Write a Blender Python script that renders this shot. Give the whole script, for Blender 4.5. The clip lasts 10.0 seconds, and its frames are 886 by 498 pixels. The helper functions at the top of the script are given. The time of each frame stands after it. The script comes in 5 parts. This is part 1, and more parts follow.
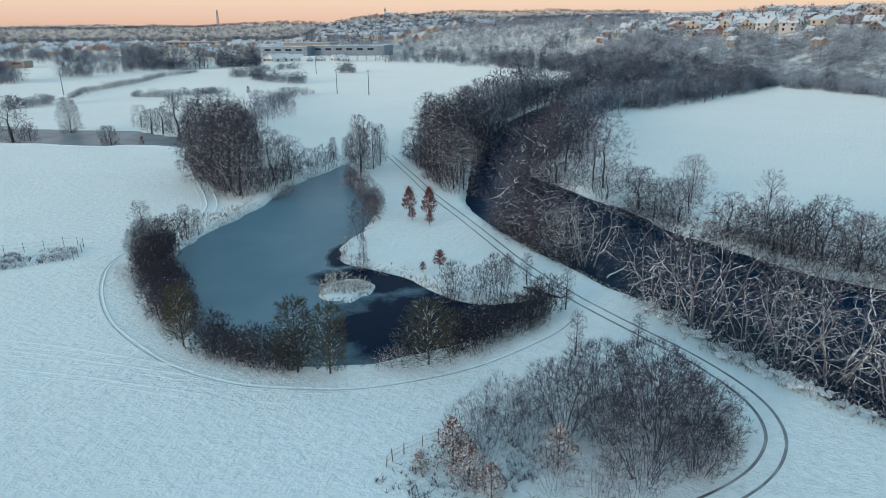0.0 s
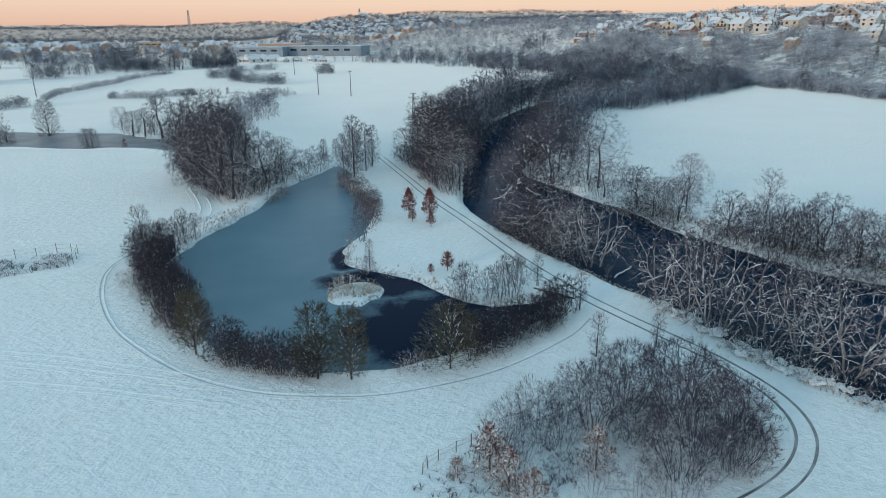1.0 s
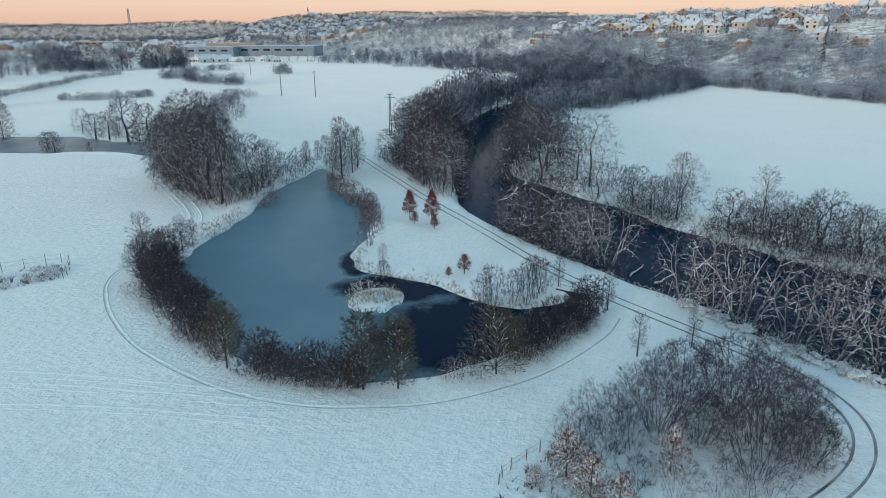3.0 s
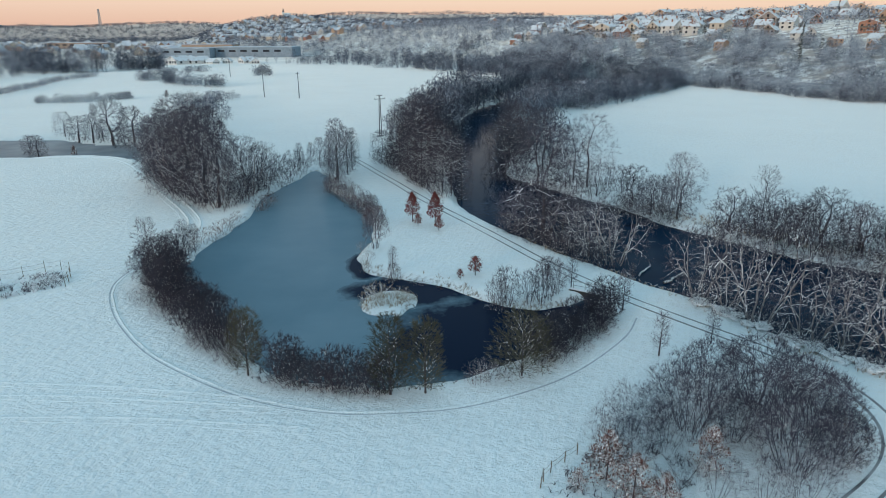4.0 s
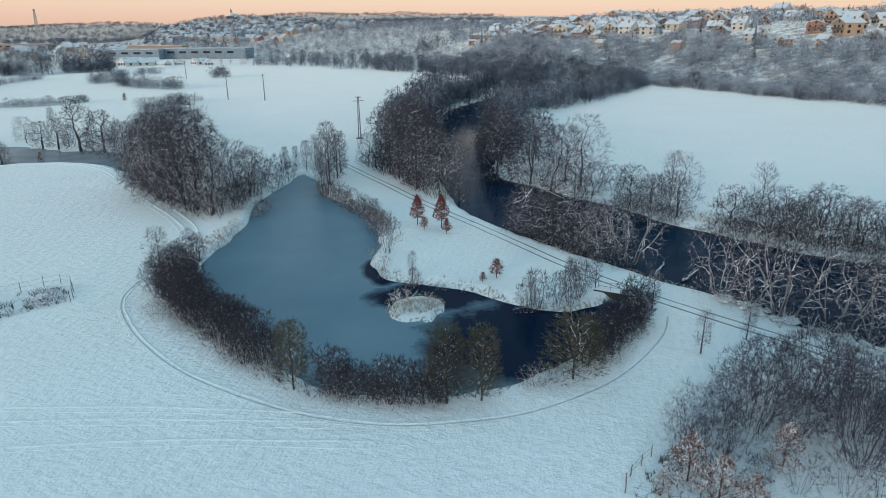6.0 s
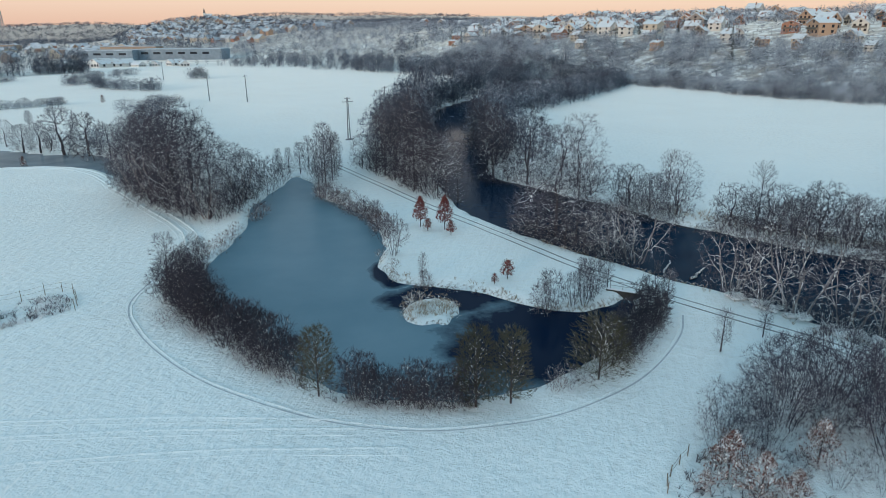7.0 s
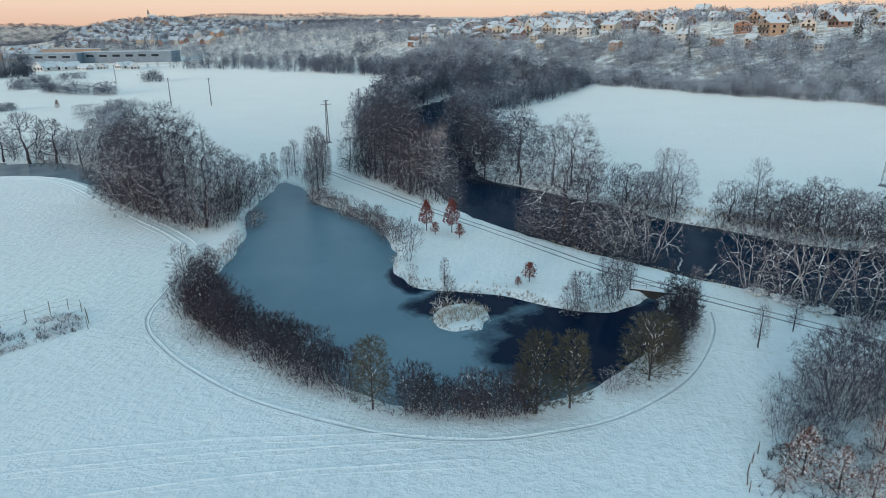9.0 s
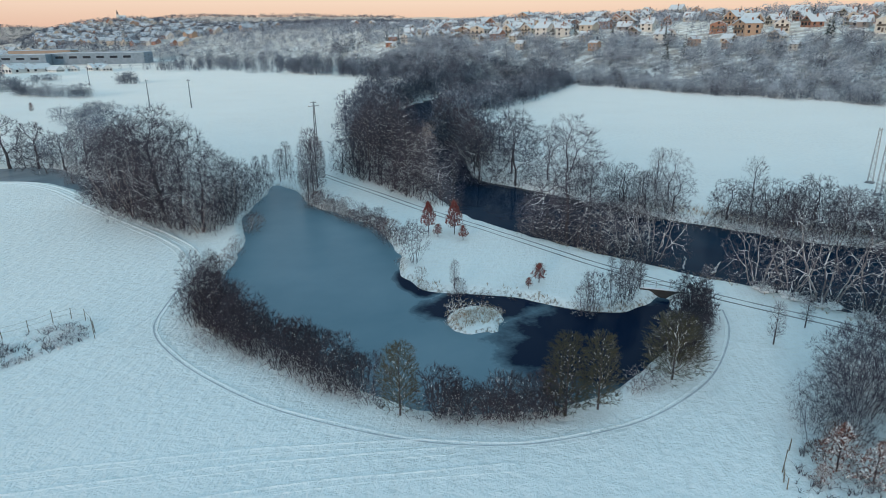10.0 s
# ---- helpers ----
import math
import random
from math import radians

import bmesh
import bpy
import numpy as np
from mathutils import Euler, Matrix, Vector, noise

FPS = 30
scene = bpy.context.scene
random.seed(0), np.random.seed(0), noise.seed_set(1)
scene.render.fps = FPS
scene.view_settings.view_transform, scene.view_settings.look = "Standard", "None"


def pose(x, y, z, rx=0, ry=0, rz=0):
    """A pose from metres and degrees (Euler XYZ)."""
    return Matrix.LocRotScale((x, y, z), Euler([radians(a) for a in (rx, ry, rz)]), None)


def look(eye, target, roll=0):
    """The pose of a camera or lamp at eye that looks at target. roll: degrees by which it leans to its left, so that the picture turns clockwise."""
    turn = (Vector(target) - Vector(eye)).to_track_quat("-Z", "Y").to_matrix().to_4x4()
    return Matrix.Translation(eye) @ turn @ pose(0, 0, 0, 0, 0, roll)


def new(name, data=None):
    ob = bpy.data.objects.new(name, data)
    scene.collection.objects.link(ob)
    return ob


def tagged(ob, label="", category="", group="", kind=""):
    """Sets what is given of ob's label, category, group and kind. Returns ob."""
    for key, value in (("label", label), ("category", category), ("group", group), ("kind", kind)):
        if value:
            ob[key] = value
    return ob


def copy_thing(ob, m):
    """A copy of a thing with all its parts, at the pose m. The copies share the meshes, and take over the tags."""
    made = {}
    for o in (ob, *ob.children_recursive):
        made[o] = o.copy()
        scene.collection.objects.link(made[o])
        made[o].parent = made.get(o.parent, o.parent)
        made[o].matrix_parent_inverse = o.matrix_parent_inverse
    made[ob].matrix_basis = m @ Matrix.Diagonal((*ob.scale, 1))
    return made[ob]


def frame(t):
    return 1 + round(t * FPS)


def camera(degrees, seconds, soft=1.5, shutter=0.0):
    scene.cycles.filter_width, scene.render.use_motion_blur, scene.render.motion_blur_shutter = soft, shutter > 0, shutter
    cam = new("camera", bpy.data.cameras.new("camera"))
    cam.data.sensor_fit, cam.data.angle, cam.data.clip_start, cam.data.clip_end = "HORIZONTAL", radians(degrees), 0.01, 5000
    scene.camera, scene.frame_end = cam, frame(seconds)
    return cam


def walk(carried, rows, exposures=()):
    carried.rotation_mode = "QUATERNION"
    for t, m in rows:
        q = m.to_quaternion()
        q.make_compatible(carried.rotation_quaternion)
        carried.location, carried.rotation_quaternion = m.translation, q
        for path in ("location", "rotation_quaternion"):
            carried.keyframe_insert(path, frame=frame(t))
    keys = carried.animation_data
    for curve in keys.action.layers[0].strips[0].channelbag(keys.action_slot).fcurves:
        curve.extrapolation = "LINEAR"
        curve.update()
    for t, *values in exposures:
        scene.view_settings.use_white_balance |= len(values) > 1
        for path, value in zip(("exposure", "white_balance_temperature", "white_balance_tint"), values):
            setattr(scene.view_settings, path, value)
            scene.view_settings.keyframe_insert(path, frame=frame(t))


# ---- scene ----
cam = camera(70.0, 10.0, soft=0.85)
PATH = [
    (0, (9.202, -1.805, 25.871), (9.138, 0.087, 25.226), -0.4),
    (0.5, (7.428, -1.503, 25.851), (7.401, 0.39, 25.206), -0.4),
    (1, (5.623, -1.22, 25.835), (5.633, 0.673, 25.191), -0.4),
    (1.5, (3.725, -0.926, 25.823), (3.775, 0.967, 25.18), -0.3),
    (2, (2.049, -0.612, 25.801), (2.132, 1.28, 25.157), -0.3),
    (2.5, (0.271, -0.211, 25.798), (0.392, 1.678, 25.154), -0.2),
    (4, (-5.11, 0.903, 25.86), (-4.884, 2.784, 25.218), -0.2),
    (4.5, (-6.887, 1.373, 25.837), (-6.627, 3.25, 25.196), -0.2),
    (5, (-8.652, 1.859, 25.878), (-8.357, 3.73, 25.237), -0.2),
    (5.5, (-10.428, 2.397, 25.914), (-10.098, 4.263, 25.273), -0.2),
    (7, (-15.652, 4.186, 25.97), (-15.219, 6.031, 25.33), -0.3),
    (7.5, (-17.381, 4.813, 26.029), (-16.915, 6.65, 25.389), -0.3),
    (8, (-19.038, 5.483, 26.107), (-18.539, 7.311, 25.468), -0.4),
    (8.5, (-20.763, 6.246, 26.105), (-20.229, 8.064, 25.466), -0.4),
    (9, (-22.385, 7.012, 26.137), (-21.818, 8.821, 25.498), -0.5),
    (9.5, (-24.027, 7.787, 26.179), (-23.426, 9.584, 25.541), -0.6),
    (10, (-25.65, 8.602, 26.221), (-25.014, 10.387, 25.583), -0.6),
]
EXPOSURE = [(0.0, 0.0), (10.0, 0.0)]
walk(cam, [(t, look(eye, target, roll)) for t, eye, target, roll in PATH], EXPOSURE)

# ---- world, sun ----
SUN_AZ, SUN_EL = radians(222.0), radians(9.0)
sun_from = Vector((math.sin(SUN_AZ) * math.cos(SUN_EL), math.cos(SUN_AZ) * math.cos(SUN_EL), math.sin(SUN_EL)))
world = bpy.data.worlds.new("winter_sky")
scene.world = world
world.use_nodes = True
wn, wl = world.node_tree.nodes, world.node_tree.links
wn.clear()
sky = wn.new("ShaderNodeTexSky")
sky.sky_type, sky.sun_disc = "NISHITA", False
sky.sun_elevation, sky.sun_rotation = SUN_EL, SUN_AZ
sky.air_density, sky.dust_density, sky.ozone_density = 1.2, 1.0, 3.0
sky_gain = wn.new("ShaderNodeVectorMath")
sky_gain.operation = "SCALE"
sky_gain.inputs["Scale"].default_value = 0.085
wl.new(sky.outputs["Color"], sky_gain.inputs[0])
wco = wn.new("ShaderNodeTexCoord")
wsep = wn.new("ShaderNodeSeparateXYZ")
wl.new(wco.outputs["Generated"], wsep.inputs[0])
# evening glow: a peach belt all round the horizon that fades upwards into pale blue
glow = wn.new("ShaderNodeValToRGB")
g = glow.color_ramp
g.elements[0].position, g.elements[0].color = 0.0, (0.60, 0.38, 0.31, 1)
g.elements[1].position, g.elements[1].color = 1.0, (0.370, 0.605, 0.735, 1)
for at, colour in ((0.018, (0.72, 0.47, 0.37, 1)), (0.05, (0.80, 0.58, 0.46, 1)), (0.12, (0.62, 0.53, 0.48, 1)), (0.25, (0.355, 0.44, 0.51, 1)), (0.5, (0.358, 0.55, 0.648, 1))):
    e = g.elements.new(at)
    e.color = colour
wl.new(wsep.outputs["Z"], glow.inputs[0])
wmix = wn.new("ShaderNodeMix")
wmix.data_type = "RGBA"
wmix.inputs[0].default_value = 0.75
wl.new(sky_gain.outputs[0], wmix.inputs[6])
wl.new(glow.outputs[0], wmix.inputs[7])
wbg = wn.new("ShaderNodeBackground")
wbg.inputs["Strength"].default_value = 1.39
wout = wn.new("ShaderNodeOutputWorld")
wl.new(wmix.outputs[2], wbg.inputs["Color"])
wl.new(wbg.outputs[0], wout.inputs["Surface"])
sun_data = bpy.data.lights.new("sun", "SUN")
sun_data.energy, sun_data.angle, sun_data.color = 1.4, radians(10), (1.0, 0.84, 0.72)
sun = new("sun", sun_data)
sun.matrix_world = look(sun_from * 500, (0, 0, 0))


# ---- materials ----
class Nodes:
    """A small wrapper for building a node material."""

    def __init__(self, name, rough=0.8):
        self.m = bpy.data.materials.new(name)
        self.m.use_nodes = True
        self.n, self.l = self.m.node_tree.nodes, self.m.node_tree.links
        self.b = self.n["Principled BSDF"]
        self.b.inputs["Roughness"].default_value = rough
        self.geo = self.n.new("ShaderNodeNewGeometry")
        self.pos = self.geo.outputs["Position"]

    def put(self, a, b):
        self.l.new(a, b)

    def noise(self, scale, detail=3.0, rough=0.55, vector=None):
        n = self.n.new("ShaderNodeTexNoise")
        n.inputs["Scale"].default_value, n.inputs["Detail"].default_value = scale, detail
        n.inputs["Roughness"].default_value = rough
        self.put(vector or self.pos, n.inputs["Vector"])
        return n.outputs["Fac"]

    def stretched(self, turn, scale):
        mp = self.n.new("ShaderNodeMapping")
        mp.vector_type = "TEXTURE"
        mp.inputs["Rotation"].default_value = (0, 0, turn)
        mp.inputs["Scale"].default_value = scale
        self.put(self.pos, mp.inputs["Vector"])
        return mp.outputs[0]

    def ramp(self, fac, lo, hi, a=0.0, b=1.0):
        r = self.n.new("ShaderNodeMapRange")
        for i, v in enumerate((lo, hi, a, b)):
            r.inputs[1 + i].default_value = v
        self.put(fac, r.inputs[0])
        return r.outputs[0]

    def math(self, op, a, b):
        k = self.n.new("ShaderNodeMath")
        k.operation = op
        for i, v in enumerate((a, b)):
            if isinstance(v, (int, float)):
                k.inputs[i].default_value = v
            else:
                self.put(v, k.inputs[i])
        return k.outputs[0]

    def mix(self, fac, a, b):
        k = self.n.new("ShaderNodeMix")
        k.data_type = "RGBA"
        if isinstance(fac, (int, float)):
            k.inputs[0].default_value = fac
        else:
            self.put(fac, k.inputs[0])
        for i, v in ((6, a), (7, b)):
            if isinstance(v, tuple):
                k.inputs[i].default_value = (*v, 1)
            else:
                self.put(v, k.inputs[i])
        return k.outputs[2]

    def bump(self, height, strength, distance):
        k = self.n.new("ShaderNodeBump")
        k.inputs["Strength"].default_value, k.inputs["Distance"].default_value = strength, distance
        self.put(height, k.inputs["Height"])
        self.put(k.outputs[0], self.b.inputs["Normal"])

    def up(self):
        s = self.n.new("ShaderNodeSeparateXYZ")
        self.put(self.geo.outputs["True Normal"], s.inputs[0])
        return s.outputs["Z"]

    def random(self):
        return self.n.new("ShaderNodeObjectInfo").outputs["Random"]

    def island(self):
        return self.geo.outputs["Random Per Island"]

    def colour(self, c):
        if isinstance(c, tuple):
            self.b.inputs["Base Color"].default_value = (*c, 1)
        else:
            self.put(c, self.b.inputs["Base Color"])
        return self.m


SNOW = (0.78, 0.85, 0.885)


def snow_ground(name="snow_field", grassy=True):
    k = Nodes(name, 0.65)
    big = k.noise(0.05, 4)
    lumps = k.noise(1.25, 4, 0.6)
    fine = k.noise(5.0, 4, 0.65)
    furrow = k.noise(1.0, 3, 0.6, k.stretched(radians(62), (1.9, 0.6, 1.0)))
    cross = k.noise(1.0, 3, 0.55, k.stretched(radians(-35), (1.2, 0.5, 1.0)))
    c = k.mix(k.ramp(big, 0.3, 0.7), (0.75, 0.81, 0.845), SNOW)
    # stubble and clods that show through the thin snow
    clod = k.ramp(k.math("ADD", k.math("MULTIPLY", lumps, 0.55), k.math("MULTIPLY", furrow, 0.5)), 0.40, 0.56, 0.5, 0.0)
    c = k.mix(k.math("MULTIPLY", clod, k.ramp(k.noise(0.03, 3), 0.35, 0.6, 0.15, 0.7)), c, (0.50, 0.54, 0.56))
    # grass stems on the steep banks
    bank = k.math("MULTIPLY", k.ramp(k.up(), 0.93, 0.70), k.ramp(k.noise(2.6, 4), 0.48, 0.66))
    if grassy:
        c = k.mix(bank, c, (0.10, 0.085, 0.07))
    # leaf litter and brush that the thin snow leaves bare on the wooded hillside
    if grassy:
        sep = k.n.new("ShaderNodeSeparateXYZ")
        k.put(k.pos, sep.inputs[0])
        litter = k.math("MULTIPLY", k.ramp(sep.outputs["Z"], 1.6, 5.0), k.ramp(k.noise(0.16, 6, 0.65), 0.42, 0.55, 0.0, 0.85))
        c = k.mix(litter, c, (0.085, 0.092, 0.108))
        # distance haze put into the far plain's colour, in blue-grey patches
        plain_haze = k.math("MULTIPLY", k.ramp(sep.outputs["Y"], 600, 900), k.ramp(k.noise(0.02, 5, 0.65), 0.40, 0.58, 0.15, 0.85))
        c = k.mix(plain_haze, c, (0.13, 0.175, 0.235))
        # wooded far ridge, its blue standing in for distance haze
        forest_haze = k.math("MULTIPLY", k.ramp(sep.outputs["Y"], 2300, 2900), k.ramp(k.noise(0.012, 4, 0.6), 0.38, 0.55, 0.75, 1.0))
        c = k.mix(forest_haze, c, (0.050, 0.082, 0.130))
    h = k.math("ADD", k.math("ADD", lumps, k.math("MULTIPLY", fine, 0.25)), k.math("ADD", k.math("MULTIPLY", furrow, 0.8), k.math("MULTIPLY", cross, 0.5)))
    k.bump(h, 0.95, 0.2)
    k.b.inputs["Sheen Weight"].default_value, k.b.inputs["Sheen Roughness"].default_value = 0.5, 0.45
    k.b.inputs["Sheen Tint"].default_value = (1.0, 0.98, 0.86, 1)
    return k.colour(c)


def snow_cover():
    k = Nodes("lying_snow", 0.7)
    c = k.mix(k.ramp(k.noise(1.7, 3), 0.3, 0.7), (0.76, 0.79, 0.82), (0.88, 0.89, 0.90))
    k.bump(k.noise(6, 3), 0.4, 0.05)
    return k.colour(c)


def bark(name, a, b, snowy=0.5, low=0.25):
    """Bark or twigs, each plant of its own tone, with snow caught on the upper faces, in patches."""
    k = Nodes(name, 0.85)
    c = k.mix(k.ramp(k.noise(1.2, 4), 0.3, 0.7), a, b)
    c = k.mix(k.ramp(k.island(), 0, 1, 0, 0.6), c, tuple(v * 1.5 for v in a))
    own = k.random()
    c = k.mix(k.ramp(own, 0.55, 1.0, 0, 0.5), c, (b[0] * 1.3, b[1] * 1.1, b[2] * 1.05))
    c = k.mix(k.ramp(own, 0.4, 0.0, 0, 0.55), c, (a[0] * 0.6, a[1] * 0.65, a[2] * 0.75))
    turn = k.math("FRACT", k.math("MULTIPLY", own, 7.31), 0.0)
    amount = k.math("ADD", k.noise(1.4, 4), k.ramp(turn, 0, 1, -0.10, 0.10))
    caught = k.math("MULTIPLY", k.ramp(k.up(), low, low + 0.3), k.ramp(amount, 0.62 - 0.3 * snowy, 0.72 - 0.3 * snowy))
    return k.colour(k.mix(caught, c, (0.8, 0.82, 0.84)))


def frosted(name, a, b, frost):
    """Far twigs, bare or rimed with frost, from tree to tree, tinted with distance haze."""
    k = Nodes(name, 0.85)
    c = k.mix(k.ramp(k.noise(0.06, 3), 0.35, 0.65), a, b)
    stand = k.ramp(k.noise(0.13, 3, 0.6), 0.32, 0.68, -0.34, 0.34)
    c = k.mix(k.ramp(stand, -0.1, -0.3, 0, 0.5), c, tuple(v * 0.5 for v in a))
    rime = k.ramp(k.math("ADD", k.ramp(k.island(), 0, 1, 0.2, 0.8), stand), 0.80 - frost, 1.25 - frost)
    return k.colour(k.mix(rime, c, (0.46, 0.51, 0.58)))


def leaves(name, a, b, low=0.5, bare=0.5):
    k = Nodes(name, 0.7)
    c = k.mix(k.island(), a, b)
    caught = k.math("MULTIPLY", k.ramp(k.up(), low, low + 0.3), k.ramp(k.noise(2.0, 3), bare, bare + 0.1))
    return k.colour(k.mix(caught, c, (0.8, 0.82, 0.84)))


def pond_surface():
    """Thin grey ice dusted with snow, open dark water round the islet's lee."""
    k = Nodes("pond_ice", 0.3)
    open_at = None
    for cx, cy, rx, ry in ((9.0, 53.0, 13.5, 10.0), (-1.0, 65.0, 7.5, 4.6), (-5.6, 73.5, 2.6, 5.0)):
        mp = k.n.new("ShaderNodeMapping")
        mp.inputs["Location"].default_value = (-cx / rx, -cy / ry, 0)
        mp.inputs["Scale"].default_value = (1 / rx, 1 / ry, 0)
        k.put(k.pos, mp.inputs["Vector"])
        ln = k.n.new("ShaderNodeVectorMath")
        ln.operation = "LENGTH"
        k.put(mp.outputs[0], ln.inputs[0])
        open_at = ln.outputs["Value"] if open_at is None else k.math("MINIMUM", open_at, ln.outputs["Value"])
    edge = k.math("ADD", open_at, k.math("MULTIPLY", k.math("SUBTRACT", k.noise(0.22, 5, 0.6), 0.5), 0.8))
    ice = k.ramp(edge, 0.80, 1.08)
    dust = k.ramp(k.noise(0.07, 5, 0.6), 0.3, 0.7)
    frozen = k.mix(dust, (0.10, 0.188, 0.245), (0.15, 0.240, 0.30))
    c = k.mix(ice, (0.003, 0.012, 0.034), frozen)
    k.put(k.ramp(ice, 0, 1, 0.07, 0.34), k.b.inputs["Roughness"])
    k.put(k.ramp(ice, 0, 1, 0.04, 0.2), k.b.inputs["Specular IOR Level"])
    k.b.inputs["IOR"].default_value = 1.33
    k.bump(k.noise(0.9, 3), 0.05, 0.05)
    return k.colour(c)


def river_surface():
    k = Nodes("river_water", 0.08)
    c = k.mix(k.ramp(k.noise(0.1, 4), 0.3, 0.7), (0.003, 0.014, 0.036), (0.006, 0.026, 0.054))
    k.b.inputs["IOR"].default_value = 1.33
    k.b.inputs["Specular IOR Level"].default_value = 0.03
    k.bump(k.noise(1.3, 3), 0.08, 0.05)
    return k.colour(c)


def channel_surface():
    k = Nodes("channel_ice", 0.28)
    c = k.mix(k.ramp(k.noise(0.12, 4), 0.3, 0.7), (0.10, 0.14, 0.17), (0.24, 0.29, 0.33))
    k.b.inputs["IOR"].default_value = 1.33
    k.b.inputs["Specular IOR Level"].default_value = 0.10
    return k.colour(c)


def painted(name, a, b, rough=0.8, scale=0.8, relief=0.1):
    k = Nodes(name, rough)
    c = k.mix(k.ramp(k.noise(scale, 4), 0.3, 0.7), a, b)
    k.bump(k.noise(scale * 6, 3), relief, 0.02)
    return k.colour(c)


def plaster(name="house_plaster", joined=False):
    k = Nodes(name, 0.9)
    r = k.n.new("ShaderNodeValToRGB")
    r.color_ramp.interpolation = "CONSTANT"
    tones = ((0.0, (0.56, 0.49, 0.40)), (0.2, (0.66, 0.63, 0.58)), (0.42, (0.46, 0.30, 0.20)), (0.56, (0.60, 0.50, 0.38)), (0.68, (0.30, 0.26, 0.24)), (0.82, (0.36, 0.17, 0.11)))
    for i, (at, c) in enumerate(tones):
        e = r.color_ramp.elements[i] if i < 2 else r.color_ramp.elements.new(at)
        e.position, e.color = at, (*c, 1)
    k.put(k.island() if joined else k.random(), r.inputs[0])
    c = k.mix(k.ramp(k.noise(0.6, 4), 0.35, 0.75, 0, 0.3), r.outputs[0], (0.35, 0.32, 0.28))
    k.bump(k.noise(5, 3), 0.1, 0.02)
    return k.colour(c)


def snowy_roof():
    k = Nodes("roof_with_snow", 0.8)
    bare = k.math("MULTIPLY", k.ramp(k.noise(0.35, 4), 0.54, 0.66), k.ramp(k.random(), 0.3, 0.9))
    c = k.mix(bare, (0.66, 0.69, 0.72), (0.20, 0.08, 0.05))
    k.bump(k.noise(2, 3), 0.2, 0.04)
    return k.colour(c)


def glass_pane():
    k = Nodes("window_glass", 0.08)
    k.b.inputs["IOR"].default_value = 1.5
    return k.colour((0.03, 0.035, 0.045))


M = {
    "snow": snow_ground(),
    "cover": snow_cover(),
    "track_snow": snow_ground("driven_snow", False),
    "bark": bark("dark_bark", (0.034, 0.032, 0.040), (0.068, 0.062, 0.072), 0.6, 0.3),
    "twig": bark("brown_twigs", (0.050, 0.049, 0.068), (0.092, 0.088, 0.112), 0.45, 0.4),
    "twig_thicket": bark("thicket_twigs", (0.036, 0.039, 0.062), (0.066, 0.068, 0.098), 0.35, 0.42),
    "twig_dark": bark("dark_twigs", (0.028, 0.027, 0.041), (0.054, 0.050, 0.070), 0.05, 0.5),
    "twig_red": bark("reddish_twigs", (0.08, 0.043, 0.037), (0.12, 0.07, 0.06), 0.4, 0.4),
    "twig_olive": bark("olive_twigs", (0.046, 0.046, 0.028), (0.074, 0.070, 0.042), 0.2, 0.5),
    "pale": bark("pale_willow_bark", (0.19, 0.178, 0.18), (0.32, 0.30, 0.30), 0.8, 0.25),
    # the blue-grey of these two carries the haze of distance
    "far": frosted("far_hazy_twigs", (0.040, 0.054, 0.084), (0.076, 0.088, 0.122), 0.26),
    "rime": frosted("rimed_hazy_twigs", (0.052, 0.066, 0.098), (0.095, 0.108, 0.142), 0.55),
    "oak": leaves("withered_leaves", (0.22, 0.045, 0.040), (0.12, 0.032, 0.034), 0.6, 0.55),
    "beech": leaves("rusty_leaves", (0.17, 0.060, 0.045), (0.08, 0.040, 0.040), 0.12, 0.36),
    "reed": bark("dry_reed", (0.26, 0.19, 0.12), (0.34, 0.27, 0.18), 0.6, 0.2),
    "needle": bark("spruce_needles", (0.02, 0.035, 0.028), (0.035, 0.05, 0.035), 0.45, 0.3),
    "pond": pond_surface(),
    "river": river_surface(),
    "channel": channel_surface(),
    "slush": painted("slushy_rut", (0.045, 0.045, 0.05), (0.34, 0.36, 0.38), 0.5, 0.45, 0.5),
    # trodden snow, its tone lowered further for shade in the path's groove
    "trodden": painted("trodden_shaded_snow", (0.36, 0.41, 0.46), (0.56, 0.60, 0.64), 0.7, 1.3, 0.5),
    "wood": painted("grey_timber", (0.10, 0.085, 0.07), (0.19, 0.17, 0.145), 0.85, 3),
    "concrete": painted("concrete", (0.15, 0.165, 0.185), (0.22, 0.235, 0.255), 0.85, 2),
    # concrete coloured near black for the shade of the culvert opening
    "shaded_concrete": painted("opening_shade_concrete", (0.018, 0.019, 0.02), (0.040, 0.040, 0.040), 0.7, 2),
    "steel": painted("galvanised_steel", (0.30, 0.31, 0.32), (0.42, 0.43, 0.44), 0.45, 2),
    "plaster": plaster(),
    "far_plaster": plaster("far_plaster", True),
    "roof": snowy_roof(),
    # roof snow dulled to blue-grey, distance haze put into the colour
    "far_roof": painted("far_hazy_snowy_roofs", (0.30, 0.35, 0.41), (0.62, 0.67, 0.72), 0.8, 0.08),
    "glass": glass_pane(),
    "brick": painted("chimney_brick", (0.30, 0.13, 0.09), (0.38, 0.18, 0.12), 0.9, 4),
    "hall": painted("hall_cladding", (0.16, 0.22, 0.27), (0.24, 0.30, 0.35), 0.6, 0.3),
    "hall_warm": painted("hall_cladding_brown", (0.30, 0.22, 0.17), (0.38, 0.29, 0.22), 0.6, 0.3),
    "white": painted("white_render", (0.70, 0.68, 0.64), (0.78, 0.77, 0.74), 0.85, 0.5),
